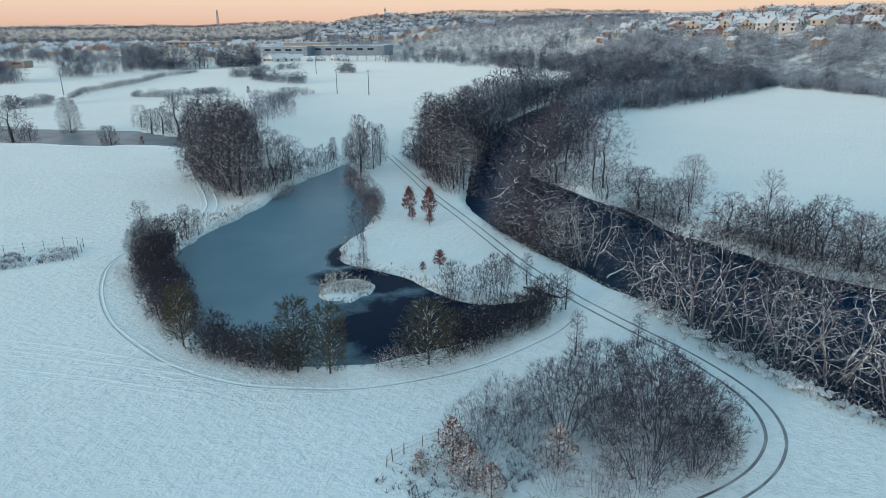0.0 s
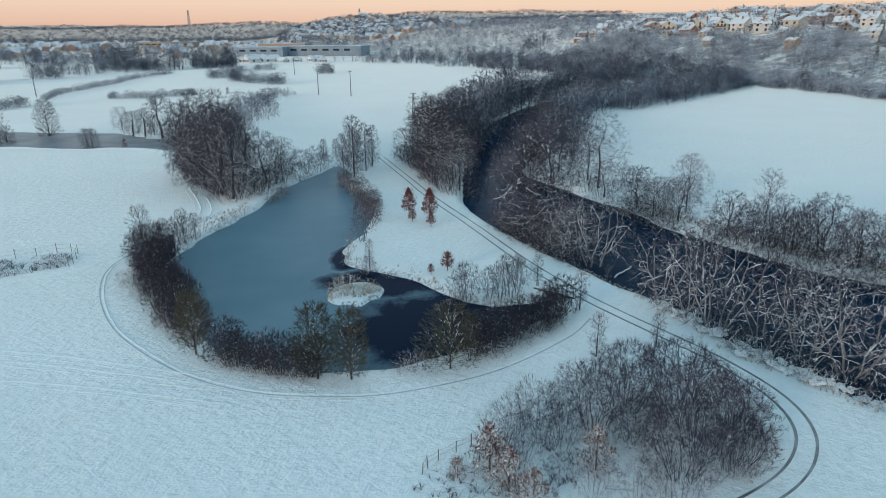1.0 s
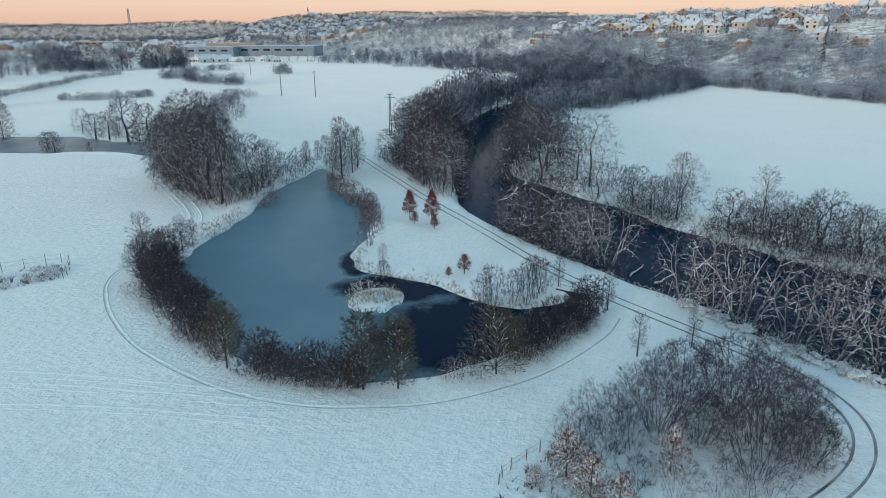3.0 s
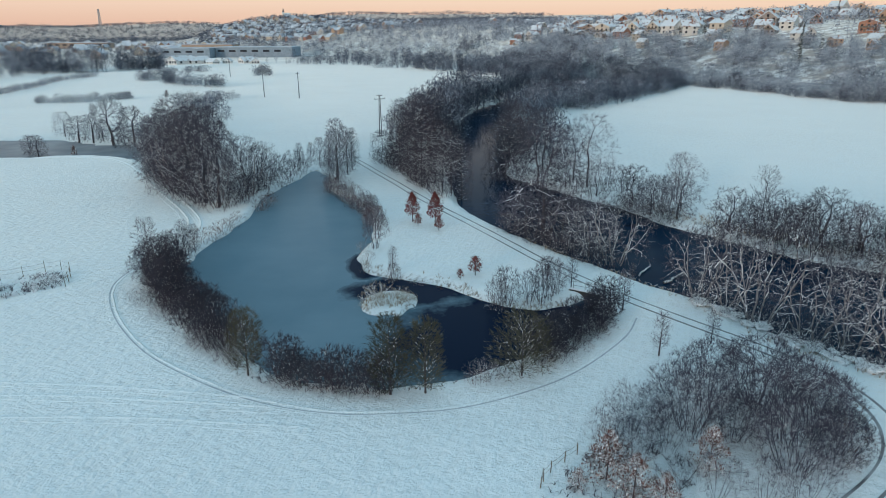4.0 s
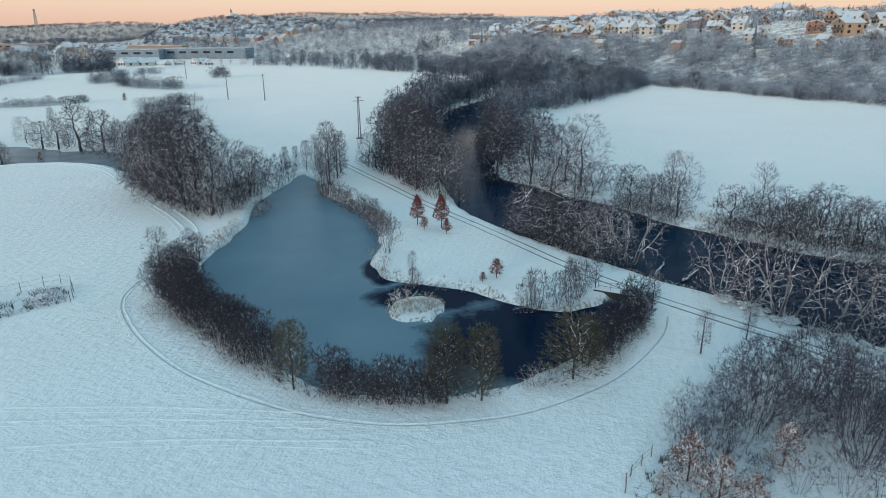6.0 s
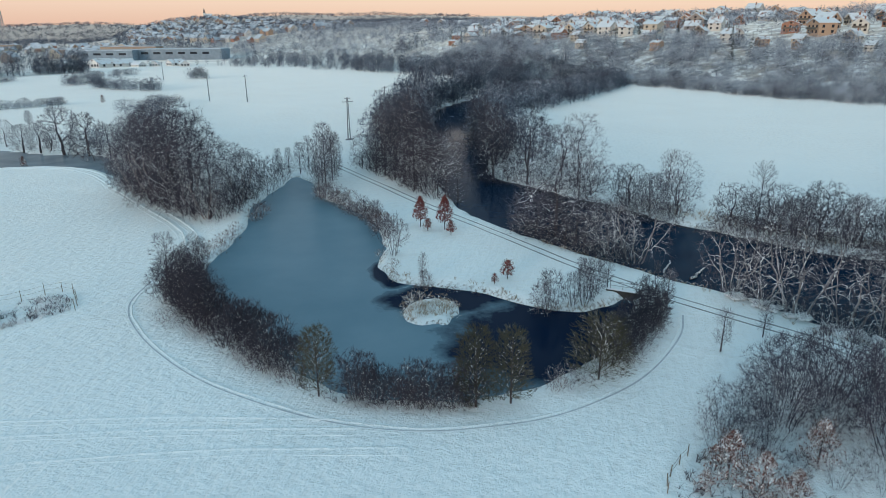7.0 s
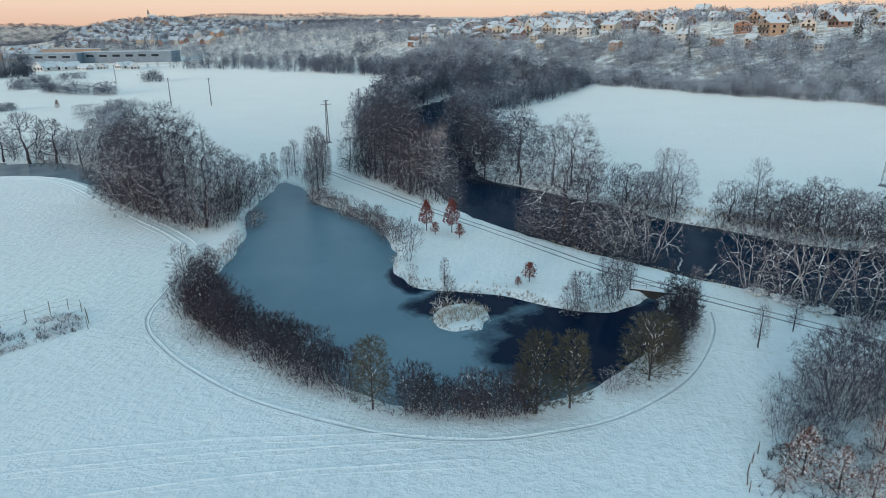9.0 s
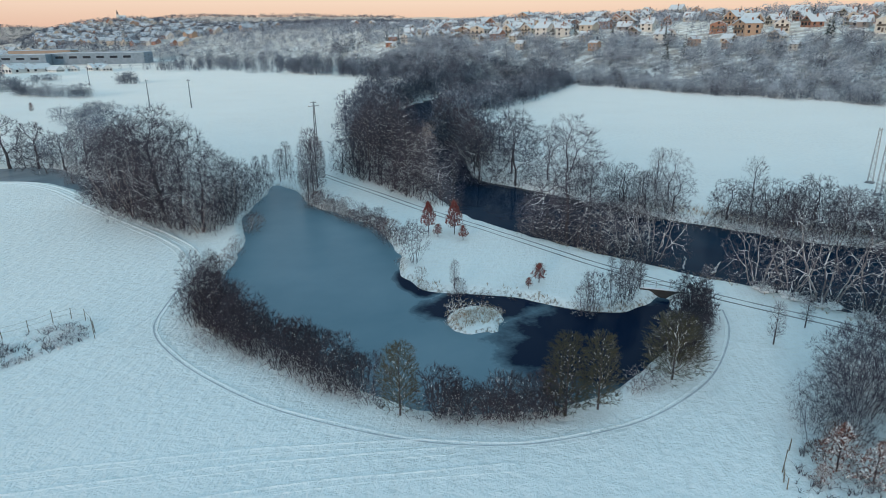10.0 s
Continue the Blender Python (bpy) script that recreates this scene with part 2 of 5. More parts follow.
    "slate": painted("dark_roof", (0.06, 0.06, 0.07), (0.12, 0.12, 0.13), 0.7, 1),
}


# ---- building helpers ----
def raw_mesh(name, verts, faces, material, smooth=False):
    """A mesh from arrays; faces is a list of integer arrays, each of shape (n, 3) or (n, 4)."""
    me = bpy.data.meshes.new(name)
    verts = np.asarray(verts, dtype=np.float32).reshape(-1, 3)
    faces = [np.asarray(f, dtype=np.int32) for f in faces if len(f)]
    loops = np.concatenate([f.ravel() for f in faces])
    sizes = np.concatenate([np.full(len(f), f.shape[1], dtype=np.int32) for f in faces])
    me.vertices.add(len(verts))
    me.vertices.foreach_set("co", verts.ravel())
    me.loops.add(len(loops))
    me.loops.foreach_set("vertex_index", loops)
    me.polygons.add(len(sizes))
    me.polygons.foreach_set("loop_start", np.concatenate(([0], np.cumsum(sizes)[:-1])).astype(np.int32))
    me.polygons.foreach_set("loop_total", sizes)
    me.polygons.foreach_set("use_smooth", np.full(len(sizes), smooth))
    me.update(calc_edges=True)
    me.materials.append(material)
    return me


def part(name, bm, material, parent, label=""):
    """Links a bmesh, or a ready mesh, as one object under a thing."""
    if isinstance(bm, bmesh.types.BMesh):
        me = bpy.data.meshes.new(name)
        bm.to_mesh(me)
        bm.free()
        me.materials.append(material)
    else:
        me = bm
    ob = new(name, me)
    ob.parent = parent
    return tagged(ob, label)


def thing(name, label, category, group="", kind=""):
    return tagged(new(name), label, category, group, kind)


def box(bm, x0, x1, y0, y1, z0, z1, m=None):
    made = bmesh.ops.create_cube(bm, size=1.0)["verts"]
    bmesh.ops.scale(bm, vec=(x1 - x0, y1 - y0, z1 - z0), verts=made)
    bmesh.ops.translate(bm, vec=((x0 + x1) / 2, (y0 + y1) / 2, (z0 + z1) / 2), verts=made)
    if m is not None:
        bmesh.ops.transform(bm, matrix=m, verts=made)
    return made


def rod(bm, a, b, r0, r1, sides=6):
    a, b = Vector(a), Vector(b)
    m = Matrix.Translation((a + b) / 2) @ (b - a).to_track_quat("Z", "Y").to_matrix().to_4x4()
    bmesh.ops.create_cone(bm, cap_ends=True, segments=sides, radius1=r0, radius2=r1, depth=(b - a).length, matrix=m)


def spline(points, step, closed=False):
    """Catmull-Rom through the points of a plan, sampled about every step metres."""
    p = np.array(points, float)
    n = len(p)
    out = []
    for i in range(n if closed else n - 1):
        a, b = p[i], p[(i + 1) % n]
        before = p[(i - 1) % n] if closed or i else a
        after = p[(i + 2) % n] if closed or i + 2 < n else b
        count = max(2, int(np.linalg.norm(b - a) / step))
        for t in np.linspace(0, 1, count, endpoint=False):
            out.append(0.5 * (2 * a + (b - before) * t + (2 * before - 5 * a + 4 * b - after) * t * t + (3 * a - before - 3 * b + after) * t ** 3))
    if not closed:
        out.append(p[-1])
    return np.array(out)


def distance(x, y, line, closed=False):
    """Distance of points to a polyline, and on which side (+1 right) the nearest piece leaves them."""
    a = line if closed else line[:-1]
    b = np.roll(line, -1, 0) if closed else line[1:]
    best, side = np.full(x.shape, 1e18), np.ones(x.shape)
    for (ax, ay), (bx, by) in zip(a, b):
        dx, dy = bx - ax, by - ay
        t = np.clip(((x - ax) * dx + (y - ay) * dy) / (dx * dx + dy * dy + 1e-9), 0, 1)
        d = (x - ax - t * dx) ** 2 + (y - ay - t * dy) ** 2
        near = d < best
        side = np.where(near, np.sign((x - ax) * dy - (y - ay) * dx), side)
        best = np.minimum(best, d)
    return np.sqrt(best), side


def inside(x, y, ring):
    hit = np.zeros(x.shape, bool)
    for (ax, ay), (bx, by) in zip(ring, np.roll(ring, -1, 0)):
        if ay == by:
            continue
        hit ^= ((ay > y) != (by > y)) & (x < (bx - ax) * (y - ay) / (by - ay) + ax)
    return hit


def lattice(x, y, size, seed):
    """Smooth value noise between -1 and 1."""
    gx, gy = np.floor(x / size), np.floor(y / size)
    fx, fy = x / size - gx, y / size - gy
    fx, fy = fx * fx * (3 - 2 * fx), fy * fy * (3 - 2 * fy)

    def at(i, j):
        v = np.sin(i * 127.1 + j * 311.7 + seed * 74.7) * 43758.5453
        return 2 * (v - np.floor(v)) - 1

    return (at(gx, gy) * (1 - fx) + at(gx + 1, gy) * fx) * (1 - fy) + (at(gx, gy + 1) * (1 - fx) + at(gx + 1, gy + 1) * fx) * fy


def ease(v):
    v = np.clip(v, 0, 1)
    return v * v * (3 - 2 * v)


# ---- the plan ----
POND = spline([(-16, 131), (-19, 121), (-22.5, 110), (-23.2, 97), (-25.5, 87), (-27, 79), (-26.5, 71), (-22.5, 63), (-18.5, 57), (-16.3, 52), (-12.7, 48), (-8.5, 46), (-3, 45), (3, 46), (9, 49.2), (14.5, 54), (17.5, 59.5), (14.5, 58.3), (10, 58.2), (6.2, 60.7), (3.4, 64.2), (0.6, 66.8), (-3, 68.6), (-6.2, 71.2), (-6.8, 77.8), (-5.4, 83), (-4.6, 95), (-6.2, 99.9), (-8.5, 106), (-11.9, 113.5), (-13, 124)], 1.0, True)
RIVER_NEAR = [(95, 8), (60, 22), (45, 31), (39.1, 37.6), (36, 43.6), (33.4, 47.6), (31.4, 52.2), (28.4, 59), (25.4, 63.4), (22, 69.5), (17.5, 78), (11.9, 91.5), (10, 100), (10.2, 112), (11.2, 130), (13, 150), (19, 182), (29, 217), (43, 252), (70, 288), (105, 322), (118, 380)]
RIVER_FAR = [(134, 380), (127, 306), (90, 273), (62, 243), (47, 212), (36, 180), (29, 148), (23.5, 130), (22.5, 121), (26, 112), (30, 103.5), (34.5, 95), (38.5, 83.5), (43, 76.5), (49, 67.5), (55, 62.5), (72, 52), (105, 38)]
RIVER = np.concatenate([spline(RIVER_NEAR, 2.0), spline(RIVER_FAR, 2.0)])
CHANNEL = spline([(-150, 172), (-110, 160), (-84, 154), (-72, 155), (-61, 152), (-53, 144.5), (-46.5, 134), (-40, 128), (-35, 131), (-41, 140), (-50, 151), (-62, 169), (-72, 171), (-89, 182), (-112, 184), (-150, 196)], 2.0, True)
FOOT = np.array([(300, -300), (245, -40), (228, 60), (209, 176), (182, 256), (163, 311), (128, 365), (98, 430), (72, 520), (58, 640), (10, 770), (-90, 920), (-260, 1300), (-440, 1800), (-600, 2500), (-700, 4700)], float)
ISLE = (-3.6, 61.4)
WATER = -0.6


def bed(x, y, ring, depth, wide):
    d, _ = distance(x, y, ring, True)
    s = np.where(inside(x, y, ring), -d, d) + 0.35 * lattice(x, y, 2.3, 5)
    return -depth * (1 - ease((s + wide * 0.55) / (wide * 1.15)))


def height(x, y):
    """The lie of the land."""
    x, y = np.asarray(x, float), np.asarray(y, float)
    z = 0.10 * lattice(x, y, 14, 1) + 0.05 * lattice(x, y, 4, 2) + 0.3 * lattice(x, y, 60, 3) * ease((y - 130) / 100)
    d, side = distance(x, y, FOOT)
    d = np.where(side > 0, d, 0)
    rise = 32 * (1 - np.exp(-d / 82)) + 0.024 * np.minimum(d, 350) + 0.004 * d + 3.0 * lattice(x, y, 70, 7) * ease(d / 60)
    hill = 44 * np.exp(-(((x + 292) / 300) ** 2 + ((y - 2580) / 450) ** 2)) + 26 * np.exp(-(((x - 450) / 520) ** 2 + ((y - 2300) / 600) ** 2))
    ridge = (88 + 22 * lattice(x, y, 600, 11) + 8 * lattice(x, y, 170, 12)) * ease((y - 2900) / 1500)
    z = z + rise + hill + ridge
    near = (x > -140) & (x < 150) & (y > -20) & (y < 400)
    if near.any():
        xn, yn = x[near], y[near]
        low = np.minimum(np.minimum(bed(xn, yn, POND, 1.5, 2.0), bed(xn, yn, RIVER, 1.9, 2.8)), bed(xn, yn, CHANNEL, 1.5, 3.0))
        r = np.hypot((xn - ISLE[0]) / 3.5, (yn - ISLE[1]) / 3.1) + 0.24 * lattice(xn, yn, 1.3, 21)
        low = np.maximum(low, -1.4 + 1.25 * ease((1.25 - r) / 0.55))
        z[near] += low
    return z


def ground_at(x, y):
    return float(height(np.array([x]), np.array([y]))[0])


def axis(lo, a, b, hi, step, growth):
    core = list(np.arange(a, b, step))
    up, s = [core[-1]], step
    while up[-1] < hi:
        s *= growth
        up.append(up[-1] + s)
    down, s = [core[0]], step
    while down[-1] > lo:
        s *= growth
        down.append(down[-1] - s)
    return np.array(down[:0:-1] + core + up[1:])


gx, gy = axis(-3200, -46, 52, 3400, 0.5, 1.06), axis(-350, 20, 125, 4700, 0.5, 1.06)
XX, YY = np.meshgrid(gx, gy)
ZZ = height(XX.ravel(), YY.ravel())
ids = np.arange(len(gx) * len(gy)).reshape(len(gy), len(gx))
quads = np.stack([ids[:-1, :-1], ids[:-1, 1:], ids[1:, 1:], ids[1:, :-1]], -1).reshape(-1, 4)
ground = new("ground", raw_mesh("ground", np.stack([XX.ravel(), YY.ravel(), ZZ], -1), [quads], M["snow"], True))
tagged(ground, "snow-covered valley floor with furrowed fields and hills", "ground", kind="structure")


def water_sheet(name, ring, grow, z, material, label):
    c = ring.mean(0)
    bm = bmesh.new()
    d = np.array(ring)
    normal = np.roll(d, -1, 0) - np.roll(d, 1, 0)
    normal = np.stack([normal[:, 1], -normal[:, 0]], -1) / (np.linalg.norm(normal, axis=1, keepdims=True) + 1e-9)
    area = np.sum(d[:, 0] * np.roll(d[:, 1], -1) - np.roll(d[:, 0], -1) * d[:, 1])
    d = d + normal * grow * (1 if area > 0 else -1)
    f = bm.faces.new([bm.verts.new((px, py, z)) for px, py in d])
    if f.normal.z < 0:
        f.normal_flip()
    bm.normal_update()
    if f.normal.z < 0:
        f.normal_flip()
    bmesh.ops.triangulate(bm, faces=[f])
    ob = part(name, bm, material, None)
    return tagged(ob, label, "water", kind="structure")


water_sheet("water_pond", POND[::2], 0.6, WATER, M["pond"], "half-frozen pond with grey ice and dark open water")
water_sheet("water_river", RIVER[::2], 0.8, WATER - 0.15, M["river"], "dark slow river between snowy wooded banks")
water_sheet("water_channel", CHANNEL[::2], 0.7, WATER, M["channel"], "icy grey side channel behind the trees")


def ribbon(name, line, width, lift, material, label, seed=0, berm=0.0, bank=0.0):
    """A narrow strip that follows the ground, a few centimetres proud, with frayed edges."""
    line = spline(line, 0.5)
    t = np.gradient(line, axis=0)
    n = np.stack([-t[:, 1], t[:, 0]], -1) / np.linalg.norm(t, axis=1, keepdims=True)
    rng = np.random.default_rng(seed)
    w = rng.standard_normal((len(line) + 8, 2))
    w = width * (0.5 + 0.22 * sum(w[i:i + len(line)] for i in range(9)) / 9)
    rows = []
    profile = ((-1.0, -0.03), (-0.72, berm or lift), (-0.4, lift), (0.4, lift), (0.72, berm + bank or lift), (1.0, -0.03))
    for s, up in profile:
        p = line + n * (w[:, :1] if s < 0 else w[:, 1:]) * s
        rows.append(np.column_stack([p, height(p[:, 0], p[:, 1]) + up]))
    v = np.stack(rows, 1).reshape(-1, 3)
    k = np.arange(len(line) - 1)[:, None] * 6 + np.arange(5)[None]
    f = np.stack([k, k + 6, k + 7, k + 1], -1).reshape(-1, 4)[:, ::-1]
    ob = new(name, raw_mesh(name, v, [f], material))
    return tagged(ob, label, "track", kind="structure")


def offset_line(line, by):
    p = spline(line, 3.0)
    t = np.gradient(p, axis=0)
    return p + np.stack([-t[:, 1], t[:, 0]], -1) / np.linalg.norm(t, axis=1, keepdims=True) * by


LANE = [(-7.4, 139), (-2, 122), (3.4, 104), (10.2, 85.5), (15.7, 70), (20.3, 59.2), (24.9, 51.6), (28.6, 45.6), (30.6, 40.5), (30.7, 36.5), (29.3, 33.3), (26.6, 30.5), (22.5, 28.0), (17, 25.5), (8, 22)]
for by in (-0.62, 0.62):
    ribbon("tyre_track", offset_line(LANE, by), 0.22, 0.03, M["slush"], "dark slushy wheel rut along the snowy lane", 3)
POND_PATH = [(-30.4, 88), (-30.5, 84), (-32.2, 76.5), (-33.3, 71), (-32.8, 66.8), (-31.0, 62.2), (-28.4, 57.4), (-24.8, 52.4), (-20.8, 48.3), (-16.4, 44.8), (-12.0, 42.2), (-7.6, 40.8), (-3.2, 40.3), (1.4, 40.6), (6.2, 42.0), (10.2, 44.0), (14.2, 47.0), (17.6, 50.3), (19.9, 53.6)]
ribbon("footpath", POND_PATH, 0.9, 0.010, M["track_snow"], "narrow path round the pond between low snow berms", 4, 0.012, 0.04)
ribbon("footpath", POND_PATH, 0.2, 0.024, M["trodden"], "trodden line of the pond path, darkened for its groove's shade", 7)
WEST_TRACK = [(-120, 156), (-84, 152.4), (-66.5, 151), (-56, 142.4), (-45.6, 123), (-37.2, 107.2), (-31.2, 94.6), (-30.4, 88)]
for by in (-0.8, 0.8):
    ribbon("farm_track", offset_line(WEST_TRACK, by), 1.1, 0.012, M["track_snow"], "old wheel track under fresh snow", 5, 0.04, 0.06)
for line in ([(-60, 52.4), (-41, 49.4), (-34.6, 48.4), (-27.4, 47.0), (-20.2, 45.2), (-14.6, 43.5)], [(-60, 50.6), (-41, 47.4), (-34.6, 46.6), (-27.4, 45.4), (-20.2, 43.8), (-13, 42)], [(-56, 44), (-38, 43.6), (-24, 42.2), (-10, 39.0)], [(-47, 62), (-41.5, 65), (-36.5, 68.4), (-33.4, 73)]):
    ribbon("farm_track", line, 0.9, 0.01, M["track_snow"], "old wheel track under fresh snow", 6, 0.02, 0.03)


# ---- trees and shrubs ----
def tubes(segs, sides):
    """Open prisms for all rows of segs."""
    s = np.array(segs, float)
    a, b, r0, r1 = s[:, :3], s[:, 3:6], s[:, 6], s[:, 7]
    d = b - a
    d /= np.linalg.norm(d, axis=1, keepdims=True) + 1e-9
    ref = np.where(np.abs(d[:, 2:3]) > 0.9, np.array([[1.0, 0, 0]]), np.array([[0, 0, 1.0]]))
    u = np.cross(d, ref)
    u /= np.linalg.norm(u, axis=1, keepdims=True) + 1e-9
    w = np.cross(u, d)
    v = []
    for p, r in ((a, r0), (b, r1)):
        for k in range(sides):
            t = 2 * math.pi * k / sides + math.pi / 2
            v.append(p + (u * math.cos(t) + w * math.sin(t)) * r[:, None])
    v = np.stack(v, 1)
    base = np.arange(len(s))[:, None] * (2 * sides)
    f = [np.concatenate([base + k, base + (k + 1) % sides, base + sides + (k + 1) % sides, base + sides + k], 1) for k in range(sides)]
    return v.reshape(-1, 3), np.concatenate(f)


def lying(segs, share, rng, fat, bit=0.3):
    """Broken ridges of snow along the upper side of limbs that are not too steep."""
    out = []
    for q in segs:
        a, b = np.array(q[:3]), np.array(q[3:6])
        long = np.linalg.norm(b - a) + 1e-9
        if math.hypot(*(b - a)[:2]) < 0.4 * long:
            continue
        n = max(1, int(round(long / bit)))
        for i in range(n):
            if rng.random() < share:
                u, w = (i + rng.uniform(0, 0.3)) / n, (i + rng.uniform(0.6, 1)) / n
                r = q[6] + (q[7] - q[6]) * u
                out.append((*(a + (b - a) * u), *(a + (b - a) * w), r, r * rng.uniform(0.4, 1)))
    if not out:
        return np.zeros((0, 3)), np.zeros((0, 4), int)
    s = np.array(out, float)
    d = s[:, 3:6] - s[:, :3]
    side = np.stack([-d[:, 1], d[:, 0], 0 * d[:, 0]], -1)
    side /= np.linalg.norm(side, axis=1, keepdims=True) + 1e-9
    up = np.array([[0, 0, 1.0]])
    rows = []
    for p, r in ((s[:, :3], s[:, 6]), (s[:, 3:6], s[:, 7])):
        r = r[:, None]
        w = r * 0.7 + fat
        rows += [p - side * w + up * r * 0.1, p + up * (r + 0.7 * w), p + side * w + up * r * 0.1]
    v = np.stack(rows, 1).reshape(-1, 3)
    b = np.arange(len(s))[:, None] * 6
    f = np.concatenate([np.concatenate([b, b + 1, b + 4, b + 3], 1), np.concatenate([b + 1, b + 2, b + 5, b + 4], 1)])
    return v, f


def ribbons(segs, rng):
    """Thin twigs as narrow strips, each turned its own way."""
    s = np.array(segs, float)
    d = s[:, 3:6] - s[:, :3]
    w = np.cross(d, np.random.default_rng(rng.randrange(9999)).standard_normal(d.shape))
    w /= np.linalg.norm(w, axis=1, keepdims=True) + 1e-9
    v = np.stack([s[:, :3] - w * s[:, 6:7], s[:, :3] + w * s[:, 6:7], s[:, 3:6] + w * s[:, 7:8], s[:, 3:6] - w * s[:, 7:8]], 1)
    return v.reshape(-1, 3), np.arange(len(s) * 4).reshape(-1, 4)


def spikes(segs, rng):
    """Fine twigs: slim single blades, each turned its own way."""
    s = np.array(segs, float)
    d = s[:, 3:6] - s[:, :3]
    w = np.cross(d, np.random.default_rng(rng.randrange(9999)).standard_normal(d.shape))
    w *= (s[:, 6:7] / (np.linalg.norm(w, axis=1, keepdims=True) + 1e-9))
    v = np.stack([s[:, :3] - w, s[:, :3] + w, s[:, 3:6]], 1)
    return v.reshape(-1, 3), np.arange(len(s) * 3).reshape(-1, 3)


def chain(segs, sides):
    """One joined tube along a run of segs."""
    s = np.array(segs, float)
    pts, rad = np.vstack([s[:, :3], s[-1:, 3:6]]), np.append(s[:, 6], s[-1, 7])
    d = np.gradient(pts, axis=0)
    d /= np.linalg.norm(d, axis=1, keepdims=True) + 1e-9
    u = np.cross(d, np.array([[0.31, 0.95, 0.05]]))
    u /= np.linalg.norm(u, axis=1, keepdims=True) + 1e-9
    w = np.cross(u, d)
    t = 2 * math.pi * np.arange(sides) / sides
    v = pts[:, None] + (u[:, None] * np.cos(t)[None, :, None] + w[:, None] * np.sin(t)[None, :, None]) * rad[:, None, None]
    k = np.arange(len(s))[:, None] * sides
    q = np.arange(sides)[None]
    f = np.stack([k + q, k + (q + 1) % sides, k + sides + (q + 1) % sides, k + sides + q], -1).reshape(-1, 4)
    return v.reshape(-1, 3), f


def fill(rng, count, h, radius, bottom, widest, shell=0.6, up=1.0):
    """Points that fill a rounded crown between bottom and h, denser towards its outside."""
    out = []
    for _ in range(count):
        t = rng.random() ** up
        k = (t - widest) / (1.05 - widest if t > widest else widest + 0.35)
        r = radius * math.sqrt(max(1 - k * k, 0.02)) * rng.random() ** (0.5 * shell)
        a = rng.uniform(0, 2 * math.pi)
        lobe = 1 + 0.13 * math.sin(3 * a + 5 * t) + 0.08 * math.sin(5 * a - 9 * t)
        out.append((math.cos(a) * r * lobe, math.sin(a) * r * lobe, h * (bottom + (1 - bottom) * t)))
    return np.array(out)


def halves(rng, q, pts):
    """Splits points into two bundles by their bearing from q."""
    u = pts - q
    u = u / (np.linalg.norm(u, axis=1, keepdims=True) + 1e-6)
    a = u[rng.randrange(len(u))]
    b = u[np.argmin(u @ a)]
    a = u[np.argmin(u @ b)]
    for _ in range(2):
        near = u @ a > u @ b
        if near.all() or not near.any():
            break
        a, b = u[near].mean(0), u[~near].mean(0)
    if near.all() or not near.any():
        near = np.arange(len(u)) < len(u) // 2
    return near


def grow(rng, rows, tips, p, way, pts, o):
    """Wood that forks from p until it reaches all the points. Rows: start, end, both radii, how many points it carries."""
    stack = [(np.array(p, float), np.array(way, float), pts)]
    while stack:
        p, way, pts = stack.pop()
        n = len(pts)
        r = o["tip"] * n ** o["power"]
        if n == 1:
            rows.append((*p, *pts[0], r, r * 0.55, 1))
            tips.append((*p, *pts[0]))
            continue
        c = pts.mean(0) - p
        long = np.linalg.norm(c) * rng.uniform(*o["reach"])
        d = c / (np.linalg.norm(c) + 1e-6) + way * o["stiff"]
        d /= np.linalg.norm(d) + 1e-6
        q = p + d * long
        if n >= 4:
            m = (p + q) / 2 + np.array([rng.uniform(-1, 1) for _ in range(3)]) * long * o["wobble"]
            rows += [(*p, *m, r, r * 0.94, n), (*m, *q, r * 0.94, r * 0.88, n)]
        else:
            rows.append((*p, *q, r, r * 0.85, n))
        near = halves(rng, q, pts)
        stack += [(q, d, pts[near]), (q, d, pts[~near])]


def spray(rng, tips, count, length, width, up, loose):
    """Fine twigs near the ends of the wood."""
    t = np.array(tips, float)
    g = np.random.default_rng(rng.randrange(99999))
    t = np.repeat(t, count, 0)
    d = t[:, 3:] - t[:, :3]
    long = np.linalg.norm(d, axis=1, keepdims=True) + 1e-6
    start = t[:, :3] + d * g.uniform(0.25, 1.0, (len(t), 1))
    d = d / long + g.standard_normal(d.shape) * loose + np.array([[0, 0, up]])
    d /= np.linalg.norm(d, axis=1, keepdims=True) + 1e-6
    end = start + d * length * g.uniform(0.45, 1.0, (len(t), 1))
    k = np.full((len(t), 1), width)
    return np.hstack([start, end, k, k * 0.3, 0 * k])


def assemble(name, label, category, group, rng, rows, twigs, thick_m, twig_m, snow, fat, bit, stem, stems=1, snow_from=2):
    """A woody thing: its stems, the crown of finer wood, and the snow that lies along both."""
    ob = thing(name, label, category, group)
    most = max(q[8] for q in rows)
    heavy = [q for q in rows if q[8] >= most * 0.45] if stems == 1 else [q for q in rows if q[8] >= 14] or rows[:1]
    v, f = chain(heavy, 7) if most == 9999 else tubes(heavy, 6)
    tagged(part(stem, raw_mesh(stem, v, [f], thick_m, True), None, ob), kind="stuff" if stems > 1 else "")
    keep = set(map(id, heavy))
    rest = [q for q in rows if id(q) not in keep]
    v, f = tubes([q for q in rest if q[8] > 1] or rows[:1], 3)
    x, e = ribbons([q for q in rest if q[8] == 1] or rows[:1], rng)
    w, g = spikes(twigs, rng)
    f = np.concatenate([f, e + len(v)])
    v = np.concatenate([v, x])
